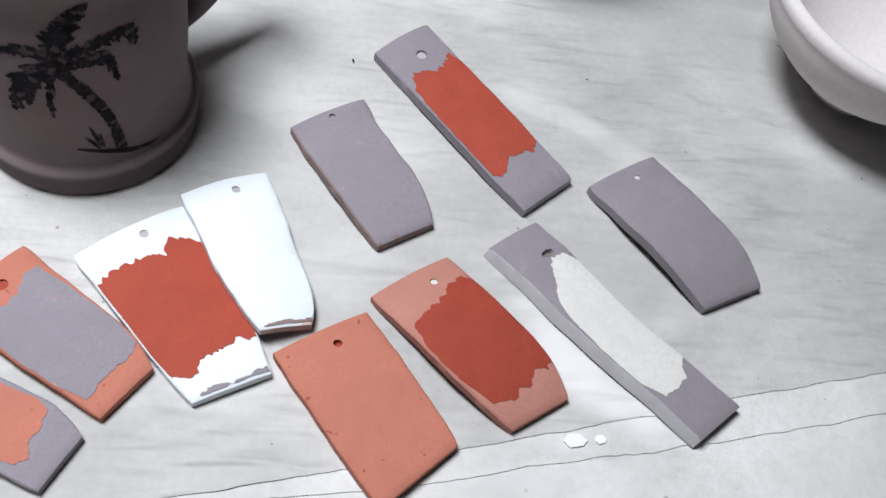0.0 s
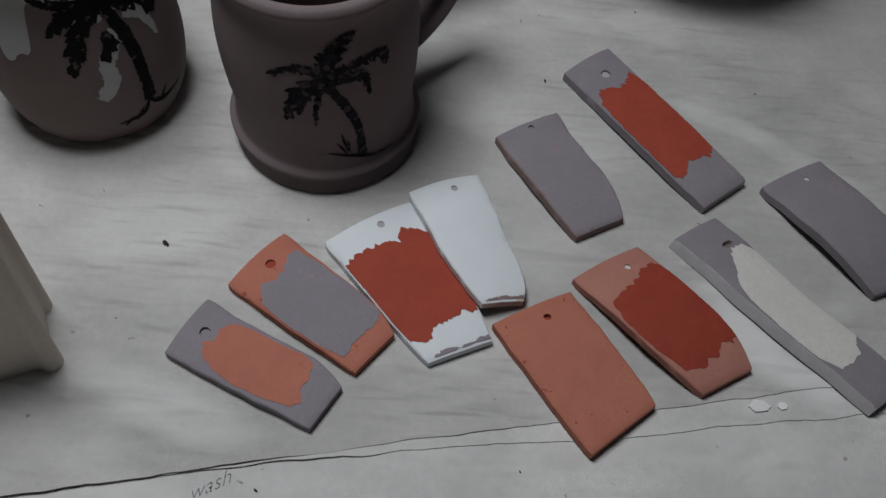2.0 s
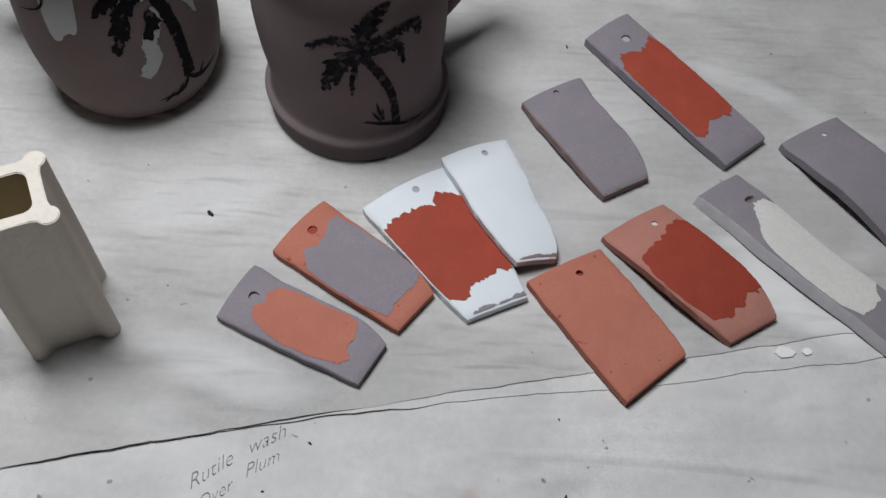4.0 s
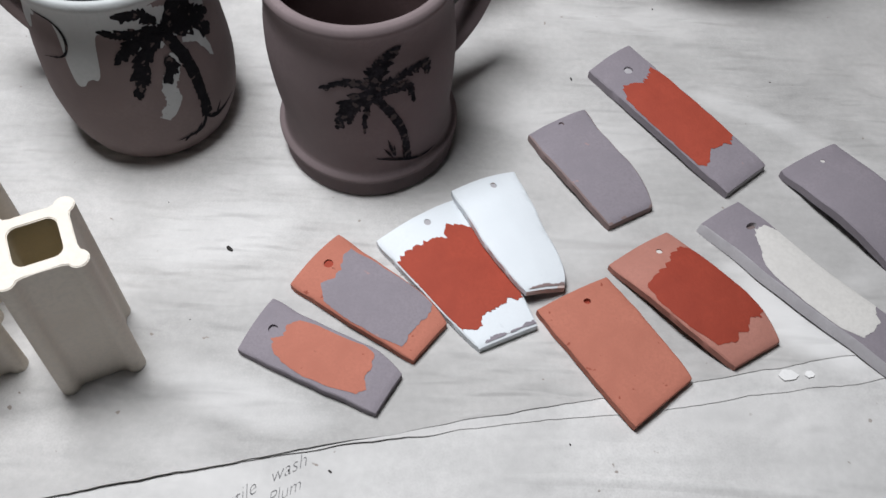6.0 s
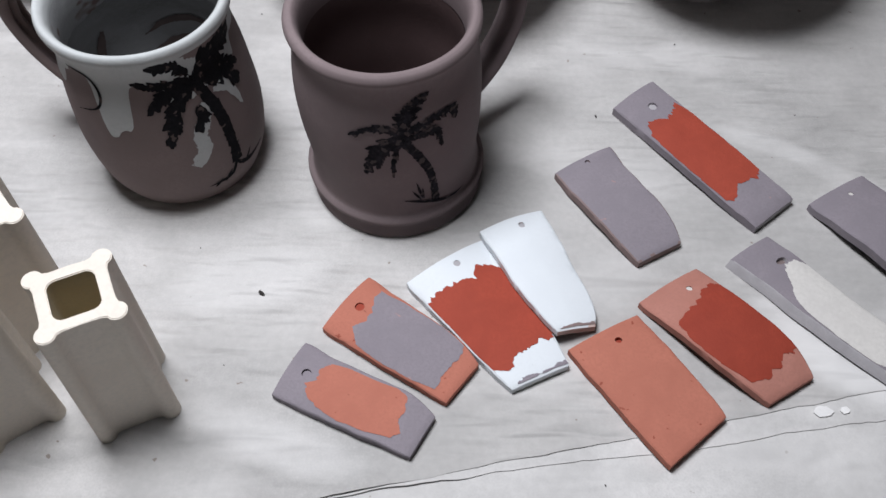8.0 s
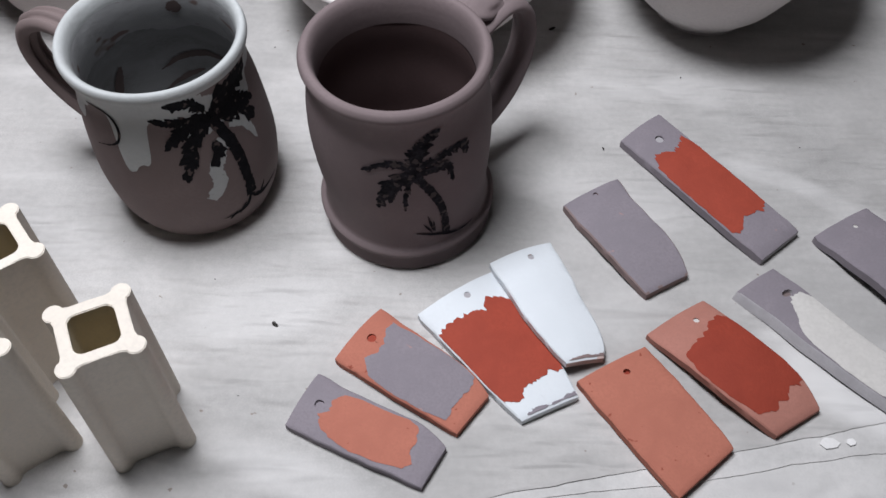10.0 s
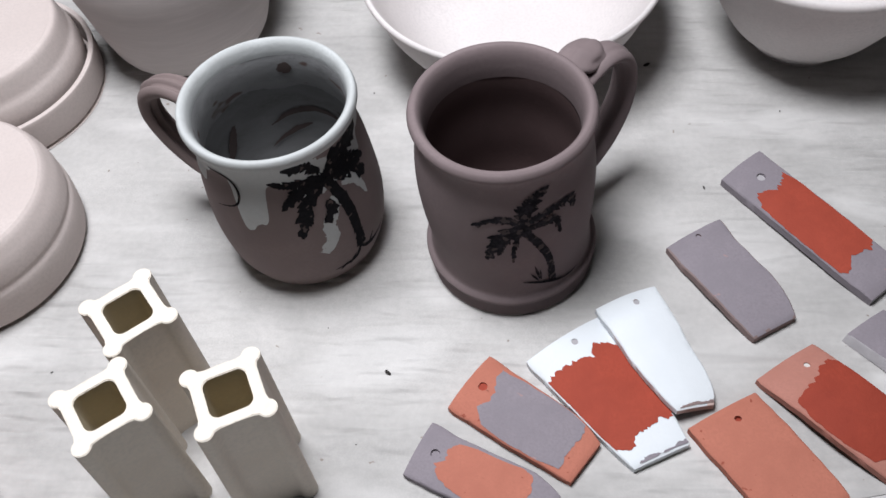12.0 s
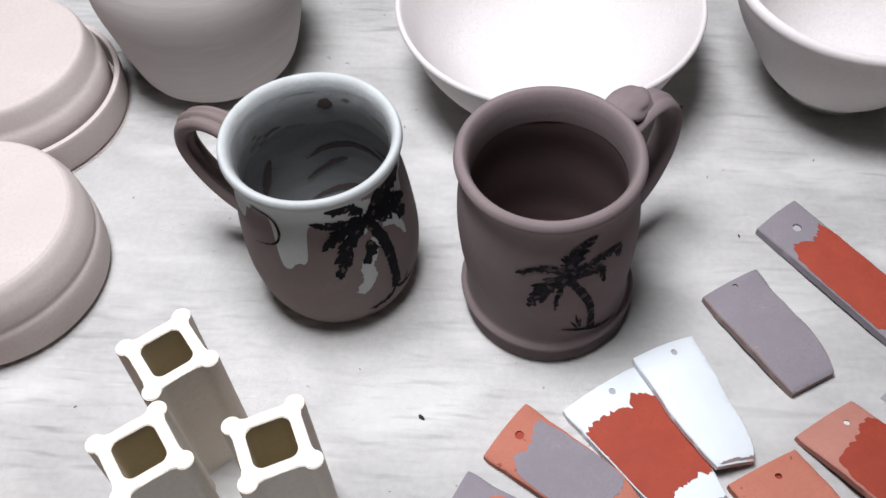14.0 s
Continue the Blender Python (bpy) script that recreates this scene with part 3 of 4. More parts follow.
TILES = [
    dict(corners=[(-0.166, -0.032), (-0.153, -0.003), (-0.088, -0.04), (-0.099, -0.061)], right=[(0.29, 0.2), (0.56, 2.0), (0.76, 3.4), (0.9, 2.3)], left=[(0.39, -0.7), (0.75, -0.3)], hole=(0.52, 0.14), mat=M_GREY, seed=1.0, plug=(0.0016, M_GREY), thick=0.0045, arch=0.001, hole_r=0.0026,
         label="lavender-grey clay test tile with a brushed orange patch",
         patches=[([(0.53, 0.23), (0.70, 0.19), (0.88, 0.25), (0.93, 0.38), (0.93, 0.57), (0.96, 0.71), (0.90, 0.79), (0.70, 0.82), (0.49, 0.82), (0.30, 0.87), (0.15, 0.83), (0.08, 0.67), (0.06, 0.48), (0.12, 0.31), (0.24, 0.2), (0.38, 0.17)], 0.012, M_ORANGE, "orange_patch", "brushed orange slip")]),
    dict(corners=[(-0.146, 0.005), (-0.125, 0.0365), (-0.068, -0.012), (-0.0835, -0.0335)], right=[(0.34, 1.2), (0.6, 2.8), (0.8, 3.4)], left=[(0.45, -0.8), (0.72, -0.6)], hole=(0.52, 0.12), mat=M_ORANGE, seed=2.0, plug=(0.0011, M_RED), thick=0.0045, arch=0.0015, bow=0.0032, hole_r=0.0024,
         label="orange terracotta test tile brushed with grey slip",
         patches=[([(0.91, 0.15), (0.96, 0.39), (0.975, 0.61), (0.97, 0.85), (0.76, 0.88), (0.48, 0.87), (0.10, 0.89), (0.03, 0.75), (0.02, 0.59), (0.02, 0.4), (0.05, 0.27), (0.22, 0.17), (0.39, 0.23), (0.56, 0.22), (0.71, 0.16)], 0.012, M_GREY, "grey_patch", "brushed lavender-grey slip")]),
    dict(corners=[(-0.106, 0.033), (-0.067, 0.062), (-0.024, -0.011), (-0.0525, -0.0255)], right=[(0.3, -0.4), (0.56, 0.2), (0.7, 1.6), (0.84, 1.4)], left=[(0.27, -0.5), (0.58, -0.8), (0.79, -0.8)], hole=(0.57, 0.08), mat=M_WHITE, seed=3.0, plug=(0.0005, M_SIDE), thick=0.0045, arch=0.001, bow=0.0035, hole_r=0.0019,
         label="white slipped test tile with a ragged brick-red patch",
         patches=[([(0.25, 0.19), (0.45, 0.19), (0.62, 0.23), (0.69, 0.15), (0.83, 0.16), (0.99, 0.24), (0.99, 0.35), (0.99, 0.50), (0.99, 0.64), (0.99, 0.73), (0.99, 0.82), (0.82, 0.78), (0.61, 0.82), (0.42, 0.80), (0.20, 0.88), (0.01, 0.84), (0.00, 0.71), (0.00, 0.61), (0.00, 0.51), (0.00, 0.34), (0.01, 0.23), (0.10, 0.19)], 0.028, M_RED, "red_patch", "ragged brick-red slip"), ([(0.14, 0.978), (0.3, 0.955), (0.5, 0.975), (0.75, 0.968), (0.97, 0.955), (0.985, 0.99), (0.5, 0.99), (0.14, 0.99)], 0.012, M_GREY, "bare_edge", "chipped bare grey edge")]),
    dict(corners=[(-0.069, 0.064), (-0.035, 0.083), (-0.0105, 0.0102), (-0.0305, 0.0036)], right=[(0.31, 1.7), (0.56, 2.2), (0.75, 3.4), (0.91, 3.0)], left=[(0.26, -1.0), (0.57, -2.6), (0.85, -1.6)], hole=(0.58, 0.09), mat=M_WHITE, seed=4.0, plug=(0.0008, M_SIDE), thick=0.0045, arch=0.0015, bow=0.0028, lift=(0.0045, 0.0, 0.0015, 0.0065), foot=M_FOOT, hole_r=0.0018,
         label="plain white slipped test tile leaning on its neighbour",
         patches=[([(0.12, 0.982), (0.3, 0.972), (0.6, 0.968), (0.8, 0.974), (0.97, 0.966), (0.985, 0.99), (0.5, 0.99), (0.12, 0.99)], 0.006, M_RUST, "bare_edge", "reddish bare clay line along the foot")]),
    dict(corners=[(-0.025, -0.003), (0.011, 0.0185), (0.048, -0.0355), (0.019, -0.0615)], right=[(0.3, 0.4), (0.63, 0.5), (0.87, 0.6)], left=[(0.31, -0.3), (0.57, -0.6), (0.81, -0.4)], hole=(0.56, 0.12), mat=M_ORANGE, seed=5.0, plug=(0.0022, M_DKRED), thick=0.005, arch=0.0012, bow=0.002, hole_r=0.0018,
         label="plain orange terracotta test tile"),
    dict(corners=[(0.012, 0.0255), (0.044, 0.048), (0.093, -0.0132), (0.069, -0.0285)], right=[(0.24, 1.4), (0.48, 2.2), (0.7, 3.2), (0.86, 2.6)], left=[(0.29, -1.6), (0.57, -3.0), (0.81, -2.2)], hole=(0.62, 0.11), mat=M_PINK, seed=6.0, plug=(0.0008, M_STRIPE), thick=0.0045, arch=0.006, bow=0.0025, hole_r=0.0016,
         label="pale terracotta test tile brushed with dark red slip",
         patches=[([(0.30, 0.235), (0.52, 0.225), (0.74, 0.17), (0.90, 0.15), (0.985, 0.2), (0.99, 0.36), (0.99, 0.54), (0.99, 0.67), (0.97, 0.80), (0.88, 0.83), (0.75, 0.79), (0.6, 0.85), (0.29, 0.87), (0.08, 0.84), (0.02, 0.62), (0.02, 0.42), (0.08, 0.29)], 0.02, M_DKRED, "dark_red_patch", "brushed dark red slip")]),
    # Brown hole floor: the darkness inside the open hole, put into the colour.
    dict(corners=[(0.062, 0.0535), (0.084, 0.0695), (0.1655, -0.0122), (0.1458, -0.0283)], right=[(0.15, 0.2), (0.34, -2.2), (0.53, -3.4), (0.75, -2.0), (0.9, -1.2)], left=[(0.18, 0), (0.36, -1.4), (0.62, -1.8), (0.8, -0.5)], hole=(0.64, 0.14), mat=M_GREY, seed=7.0, edge=M_SIDE, thick=0.0055, arch=0.002, bow=0.0015, hole_r=0.0020, hole_wide=1.6, plug=(0.0025, M_BROWN), flank=0.0022,
         label="long narrow grey test tile with an off-white stripe",
         patches=[([(0.50, 0.19), (0.62, 0.165), (0.85, 0.17), (0.97, 0.22), (0.99, 0.40), (0.99, 0.58), (0.985, 0.74), (0.80, 0.77), (0.70, 0.805), (0.4, 0.82), (0.15, 0.81), (0.03, 0.73), (0.03, 0.56), (0.06, 0.43), (0.14, 0.32), (0.31, 0.26)], 0.008, M_STRIPE, "white_stripe", "brushed off-white slip")]),
    dict(corners=[(0.11, 0.092), (0.144, 0.114), (0.186, 0.046), (0.157, 0.032)], right=[(0.32, 0.2), (0.61, 1.0), (0.78, 2.2), (0.9, 1.2)], left=[(0.36, -2.0), (0.59, -2.0), (0.83, -1.2)], hole=(0.55, 0.10), mat=M_GREY, seed=8.0, plug=(0.0005, M_STRIPE), thick=0.005, arch=0.007, bow=0.0022, hole_r=0.0013,
         label="plain arched lavender-grey test tile"),
    dict(corners=[(-0.0275, 0.1085), (0.005, 0.13), (0.038, 0.064), (0.014, 0.0495)], right=[(0.31, -0.6), (0.64, 2.4), (0.83, 2.4)], left=[(0.29, -1.2), (0.7, -1.4)], hole=(0.50, 0.06), mat=M_GREY, seed=9.0, edge=M_RUST, plug=(0.0012, M_GREY), thick=0.005, arch=0.003, bow=0.002, hole_r=0.0016,
         label="plain lavender-grey test tile with a reddish cut edge"),
    dict(corners=[(0.0085, 0.159), (0.034, 0.1825), (0.1025, 0.0955), (0.0785, 0.0745)], right=[(0.26, -0.8), (0.64, -1.0), (0.85, -0.8)], left=[(0.26, -0.3), (0.54, -1.2), (0.78, -1.1)], hole=(0.52, 0.14), mat=M_GREY, seed=10.0, edge=M_GREY, plug=(0.0015, M_SIDE), foot=M_SIDE, thick=0.0055, arch=0.0025, bow=0.002, hole_r=0.0028, lip=0.0008,
         label="long grey test tile with a brushed red patch",
         patches=[([(0.24, 0.2), (0.5, 0.25), (0.63, 0.24), (0.75, 0.23), (0.9, 0.19), (0.97, 0.26), (0.97, 0.52), (0.97, 0.77), (0.83, 0.81), (0.59, 0.78), (0.34, 0.79), (0.15, 0.83), (0.02, 0.8), (0.015, 0.62), (0.015, 0.39), (0.05, 0.28)], 0.02, M_RED, "red_patch", "brushed brick-red slip")]),
]
for spec in TILES:
    test_tile(**spec)


# ---- mugs ----
def radius_at(profile, z):
    zs, rs = [], []
    for r, h in profile:
        if zs and h <= zs[-1]:
            continue
        zs.append(h)
        rs.append(r)
    return float(np.interp(z, zs, rs))


def painted(outer, points, width, taper=True, barbs=0.0, seed=0.0, lift=0.0003):
    """A brush stroke on a turned wall through points of (degrees, height), with optional feathered edges."""
    line = curve_points([(math.radians(a) * 0.045, z, 0) for a, z in points], 12)
    bm = bmesh.new()
    prev = None
    for i, p in enumerate(line):
        t = i / (len(line) - 1)
        d = (line[min(i + 1, len(line) - 1)] - line[max(i - 1, 0)]).normalized()
        s = Vector((-d.y, d.x, 0))
        w = width * ((math.sin(math.pi * (0.12 + 0.85 * t)) if taper else 1.0))
        row = []
        for k in (-1, -0.5, 0, 0.5, 1):
            j = barbs * width * noise.noise((i * 1.9 + k * 3.1, seed, 0.5)) * abs(k)
            q = p + s * (k * w + (1 if k > 0 else -1) * j) + d * (barbs * 0.6 * width * abs(k) * (i % 3 - 0.4))
            a, r = q.x / 0.045, radius_at(outer, q.y) + lift
            row.append(bm.verts.new((r * math.cos(a), r * math.sin(a), q.y)))
        if prev:
            for k in range(4):
                bm.faces.new((prev[k], prev[k + 1], row[k + 1], row[k]))
        prev = row
    return bm


def glaze_band(outer, top, low, a0=-180.0, a1=180.0, steps=180, rows=10, lift=0.00022):
    """A coat on the outside of a turned wall between a height and a lower limit that depends on the direction."""
    bm = bmesh.new()
    prev = None
    for i in range(steps + 1):
        deg = a0 + (a1 - a0) * i / steps
        a = math.radians(deg)
        z0 = low(deg)
        col = []
        for k in range(rows + 1):
            z = z0 + (top - z0) * k / rows
            r = radius_at(outer, z) + lift
            col.append(bm.verts.new((r * math.cos(a), r * math.sin(a), z)))
        if prev:
            for k in range(rows):
                bm.faces.new((prev[k], col[k], col[k + 1], prev[k + 1]))
        prev = col
    return bm


def strap(across, thickness, grooves):
    def section(t):
        out = []
        n = 56
        for k in range(n):
            a = 2 * math.pi * k / n
            x, y = math.cos(a), math.sin(a)
            g = 1 - 0.16 * grooves * (math.exp(-((x - 0.36) / 0.18) ** 2) + math.exp(-((x + 0.36) / 0.18) ** 2))
            f = 1 + 0.25 * (2 * t - 1) ** 2
            out.append((across * x * f, thickness * y * g))
        return out
    return section


def handle(name, parent, mat, turn, path, across, thickness, grooves):
    d = Vector((math.cos(radians(turn)), math.sin(radians(turn)), 0))
    side = Vector((-d.y, d.x, 0))
    pts = [d * p.x + Vector((0, 0, p.y)) for p in curve_points([(r, z, 0) for r, z in path], 8)]
    return part(name, sweep(pts, strap(across, thickness, grooves), side), mat, parent, "", 70)


def frond(outer, points, width, seed):
    """A painted palm frond: a rib with leaflets swept back on both sides, in one coat of paint."""
    line = curve_points([(math.radians(a) * 0.045, z, 0) for a, z in points], 12)
    bm = bmesh.new()

    def put(q):
        a, r = q.x / 0.045, radius_at(outer, q.y) + 0.00032
        return bm.verts.new((r * math.cos(a), r * math.sin(a), q.y))

    prev = None
    for i, p in enumerate(line):
        t = i / (len(line) - 1)
        d = (line[min(i + 1, len(line) - 1)] - line[max(i - 1, 0)]).normalized()
        s = Vector((-d.y, d.x, 0))
        w = width * (0.42 - 0.22 * t) * (1 + 0.5 * noise.noise((i * 0.8, seed, 7.0)))
        row = [put(p + s * w), put(p), put(p - s * w)]
        if prev:
            for k in (0, 1):
                bm.faces.new((prev[k], prev[k + 1], row[k + 1], row[k]))
        prev = row
        for side in (-1, 1):
            j = noise.noise((i * 2.3, seed, side * 4.0))
            j2 = noise.noise((i * 5.1, seed * 2.0, side * 9.0))
            reach = width * (1.05 + 1.3 * j + 0.5 * j2) * math.sin(math.pi * min(1.0, 0.16 + 0.8 * t)) ** 0.7
            out = (s * side * 0.9 + d * (0.65 + 0.6 * j2) + Vector((0, -0.35, 0))).normalized()
            n = Vector((-out.y, out.x, 0)) * width * (0.26 + 0.22 * j)
            q = [p + n, p + out * reach * 0.5 + n * (1.15 + 0.4 * j2), p + out * reach * 0.92 + n * 0.5, p + out * reach, p + out * reach * 0.55 - n * 1.1, p - n]
            bm.faces.new([put(x) for x in q])
    return bm


def palm(parent, outer, trunk, fronds, strokes, w_trunk, w_frond, paint):
    """A painted palm: trunk of (degrees, height), fronds of (points, relative width), and thin strokes of the ground and grass."""
    part("palm_trunk", painted(outer, trunk, w_trunk, False, 0.4, 1.0), paint, parent, "painted black palm trunk", 80)
    for i, (f, wide) in enumerate(fronds):
        part("palm_frond", frond(outer, f, w_frond * wide, 3.0 + i * 1.7), paint, parent, "painted black palm frond", 80)
    top = trunk[0]
    part("palm_crown", painted(outer, [(top[0] + 1, top[1] - 0.003), top, (top[0] - 1, top[1] + 0.005)], w_frond * 0.95, True, 0.5, 5.0), paint, parent, "painted black palm crown", 80)
    for i, (f, wide, name) in enumerate(strokes):
        part(name, painted(outer, f, wide, True, 0.25, 9.0 + i), paint, parent, "thin painted brush stroke", 80)


# mauve mug with a foot flange
OUT_B = smooth_profile([(0.0397, 0), (0.0460, 0.0006), (0.0461, 0.0030), (0.0451, 0.0075), (0.0453, 0.0100), (0.0478, 0.0118), (0.0482, 0.0138), (0.0470, 0.0152), (0.0451, 0.0164), (0.0444, 0.0195), (0.0442, 0.029), (0.0464, 0.048),
                        (0.0475, 0.068), (0.0467, 0.084), (0.0454, 0.0945), (0.0455, 0.1020), (0.0463, 0.1068), (0.0476, 0.1105), (0.0466, 0.1135), (0.0448, 0.1147)])
IN_B = smooth_profile([(0.0448, 0.1147), (0.0428, 0.1141), (0.0410, 0.1110), (0.0398, 0.1055), (0.0392, 0.096), (0.0398, 0.072), (0.0394, 0.046), (0.0380, 0.022), (0.034, 0.0115), (0.022, 0.0085), (0.0, 0.008)])


def rings_on(profile, amount, pitch):
    return [(r + amount * math.sin(2 * math.pi * z / pitch) if r > 0.004 else r, z) for r, z in profile]


mug_b = tagged(new("mug"), "mauve clay mug with painted black palm tree and footed base", "mug", "palm tree mugs")
mug_b.location = (-0.1152, 0.1110, 0)
body_b = part("body", lathe([(0, 0.0)] + OUT_B[1:] + IN_B[1:17], 128, 0.012, 1.0), M_MAUVE, mug_b, "", 50)
part("inside", lathe(IN_B[16:17] + rings_on(IN_B[17:], 0.0003, 0.0078), 128, 0.0, 1.0), M_MAUVE_SHADE, mug_b, "inside with throwing rings, shade put into its colour", 50)
floor_rings = []
for k in range(41):
    r = 0.031 * (1 - k / 40)
    floor_rings.append((r, 0.0112 - 0.0025 * (1 - r / 0.031) ** 0.6 + 0.0004 * math.sin(r / 0.0042 * 2 * math.pi)))
part("floor_rings", lathe(floor_rings, 96), M_MAUVE_SHADE, mug_b, "throwing rings on the inside floor", 60)
handle("handle", mug_b, M_MAUVE, 42, [(0.043, 0.096), (0.055, 0.1005), (0.069, 0.1040), (0.0805, 0.099), (0.0865, 0.085), (0.084, 0.065), (0.073, 0.047), (0.058, 0.036), (0.043, 0.031)], 0.0085, 0.0042, 1.0)
bm = bmesh.new()
bmesh.ops.create_uvsphere(bm, u_segments=32, v_segments=20, radius=1)
for v in bm.verts:
    v.co = Vector((v.co.x * 0.0150, v.co.y * 0.0108, v.co.z * 0.0066)) * (1 + 0.22 * noise.noise(v.co * 1.6))
    v.co = pose(0.0590 * math.cos(radians(46)), 0.0590 * math.sin(radians(46)), 0.1060, 0, 4, 46) @ v.co
part("thumb_rest", bm, M_MAUVE, mug_b, "pressed clay thumb rest", 80)
palm(body_b, OUT_B, [(-77, 0.0735), (-68, 0.0603), (-60.5, 0.0428), (-57.5, 0.0225)],
     [([(-78, 0.0775), (-75, 0.0905), (-61, 0.0997)], 1.25), ([(-76, 0.0790), (-60, 0.0838), (-43, 0.0845)], 0.75), ([(-48, 0.0858), (-44, 0.0835), (-43, 0.078)], 0.8),
      ([(-75, 0.0761), (-64, 0.0770), (-56, 0.0755), (-54, 0.0650)], 0.75), ([(-79, 0.0795), (-92, 0.0838), (-109, 0.0768)], 0.72),
      ([(-80, 0.0771), (-93, 0.0702), (-101, 0.0517)], 1.15), ([(-80, 0.0753), (-83, 0.0648), (-85, 0.0491)], 0.62), ([(-80, 0.0762), (-90, 0.0663), (-94, 0.0555)], 0.72)],
     [([(-79, 0.0270), (-62, 0.0225), (-48, 0.0190), (-33, 0.0185)], 0.0009, "ground_stroke"), ([(-68, 0.0258), (-74, 0.0347)], 0.0007, "grass_stroke"),
      ([(-67, 0.0266), (-71, 0.0415)], 0.0008, "grass_stroke"), ([(-66, 0.0262), (-67, 0.0356)], 0.0006, "grass_stroke"), ([(-60, 0.0235), (-55, 0.0215)], 0.0016, "root_stroke")], 0.0022, 0.0037, M_THINBLACK)

# rounded mug dipped in pale glaze
OUT_A = smooth_profile([(0.036, 0), (0.0397, 0.0008), (0.0419, 0.0045), (0.0453, 0.013), (0.0474, 0.025), (0.0482, 0.037), (0.0473, 0.052), (0.0456, 0.068), (0.0434, 0.080), (0.0430, 0.087),
                        (0.0442, 0.0945), (0.0456, 0.0985), (0.0457, 0.1005), (0.0444, 0.1018)])
IN_A = smooth_profile([(0.0444, 0.1018), (0.0424, 0.1005), (0.0404, 0.0955), (0.0394, 0.087), (0.0402, 0.075), (0.0436, 0.045), (0.0426, 0.025), (0.036, 0.010), (0.020, 0.0072), (0.0, 0.0068)])
mug_a = tagged(new("mug"), "brown clay mug with dripping pale glaze and black palm tree", "mug", "palm tree mugs")
mug_a.location = (-0.2353, 0.1223, 0)
body_a = part("body", lathe([(0, 0.0)] + OUT_A[1:] + [(0.0439, 0.1018)], 128, 0.010, 4.0), M_BROWN, mug_a, "", 50)
inside_a = part("inside", lathe(rings_on(IN_A, 0.0002, 0.007), 128, 0.0, 4.0), M_GLAZE_SHADE, mug_a, "grey glazed inside, shade below the neck put into its colour", 50)


# Height where the pale glaze ends and the painted shade begins.
def inner_edge(deg):
    return 0.0745 + 0.0035 * noise.noise((deg * 0.035, 8.0, 0.0)) + 0.0015 * noise.noise((deg * 0.2, 3.0, 0.0))


part("inner_glaze", glaze_band(IN_A[::-1], 0.0955, inner_edge, steps=240, rows=12, lift=-0.0003), M_INSIDE, inside_a, "pale glaze of the upper inside, above the painted shade", 60)
for points, wide in (([(52, 0.052), (75, 0.056), (98, 0.053), (116, 0.046)], 0.0022), ([(84, 0.044), (100, 0.039), (120, 0.031)], 0.0017), ([(48, 0.040), (60, 0.034), (72, 0.030)], 0.0020),
                     ([(85, 0.0875), (91, 0.0870), (97, 0.0855)], 0.0034), ([(146, 0.060), (152, 0.048), (160, 0.036)], 0.0036), ([(70, 0.026), (95, 0.022), (120, 0.018)], 0.0015), ([(36, 0.060), (46, 0.058), (56, 0.060)], 0.0016)):
    part("brown_streak", painted(IN_A[::-1], points, wide, True, 0.3, points[0][0], -0.0006), M_STREAK, inside_a, "brown streak showing through the glaze", 80)


def drip(deg):
    base = 0.0845 + 0.002 * noise.noise((deg * 0.05, 2.0, 0.0))
    runs = ((-100, 11, 0.0245), (-106, 5, 0.0045), (-119, 9, -0.0050), (-150, 14, 0.010), (-52, 15, 0.012), (-20, 12, 0.010), (60, 20, 0.012), (130, 14, 0.015))
    for at, wide, deep in runs:
        base -= deep / (1 + math.exp((abs(deg - at) - wide) / 0.9))
    return base + 0.0010 * noise.noise((deg * 0.4, 5.0, 0.0))


part("glaze_coat", glaze_band(OUT_A, 0.1012, drip, steps=360, rows=14), M_GLAZE, mug_a, "raw pale grey glaze with drips", 60)
bm = lathe(smooth_profile([(0.0456, 0.0965), (0.0464, 0.0995), (0.0455, 0.1021), (0.0436, 0.1025), (0.0416, 0.1008), (0.0404, 0.0975), (0.0400, 0.0945)]), 128, 0.010, 4.0)
part("glazed_rim", bm, M_GLAZE, mug_a, "pale glazed rounded rim", 60)
handle("handle", mug_a, M_BROWN, 163, [(0.0445, 0.087), (0.053, 0.0925), (0.065, 0.0928), (0.0765, 0.0860), (0.0808, 0.0715), (0.0750, 0.0555), (0.063, 0.042), (0.0475, 0.033)], 0.0074, 0.0050, 3.4)
palm(body_a, OUT_A, [(-46, 0.0775), (-39, 0.0590), (-37, 0.0401), (-37, 0.0235)],
     [([(-50, 0.0815), (-66, 0.0821), (-84, 0.0858)], 0.75), ([(-49, 0.0845), (-60, 0.0925), (-72, 0.0935)], 0.75), ([(-51, 0.0784), (-67, 0.0771), (-79, 0.0700)], 0.85),
      ([(-52, 0.0768), (-65, 0.0675), (-73, 0.0495)], 1.05), ([(-50, 0.0665), (-50, 0.0610), (-55, 0.0545)], 0.80), ([(-43, 0.0820), (-29, 0.0875), (-8, 0.0880)], 1.50),
      ([(-41, 0.0800), (-23, 0.0745), (-16, 0.0640)], 1.30), ([(-43, 0.0815), (-26, 0.0800), (-10, 0.0715)], 0.85)],
     [([(-37, 0.0255), (-43, 0.0165), (-60, 0.0150)], 0.0012, "root_stroke"), ([(-38, 0.0235), (-28, 0.0180), (-8, 0.0185)], 0.0016, "ground_stroke"),
      ([(-48, 0.0135), (-42, 0.0205)], 0.0009, "grass_stroke"), ([(-56, 0.0125), (-50, 0.0170)], 0.0008, "grass_stroke"), ([(-30, 0.0175), (-24, 0.0250)], 0.0008, "grass_stroke")], 0.0030, 0.0047, M_BLACK)
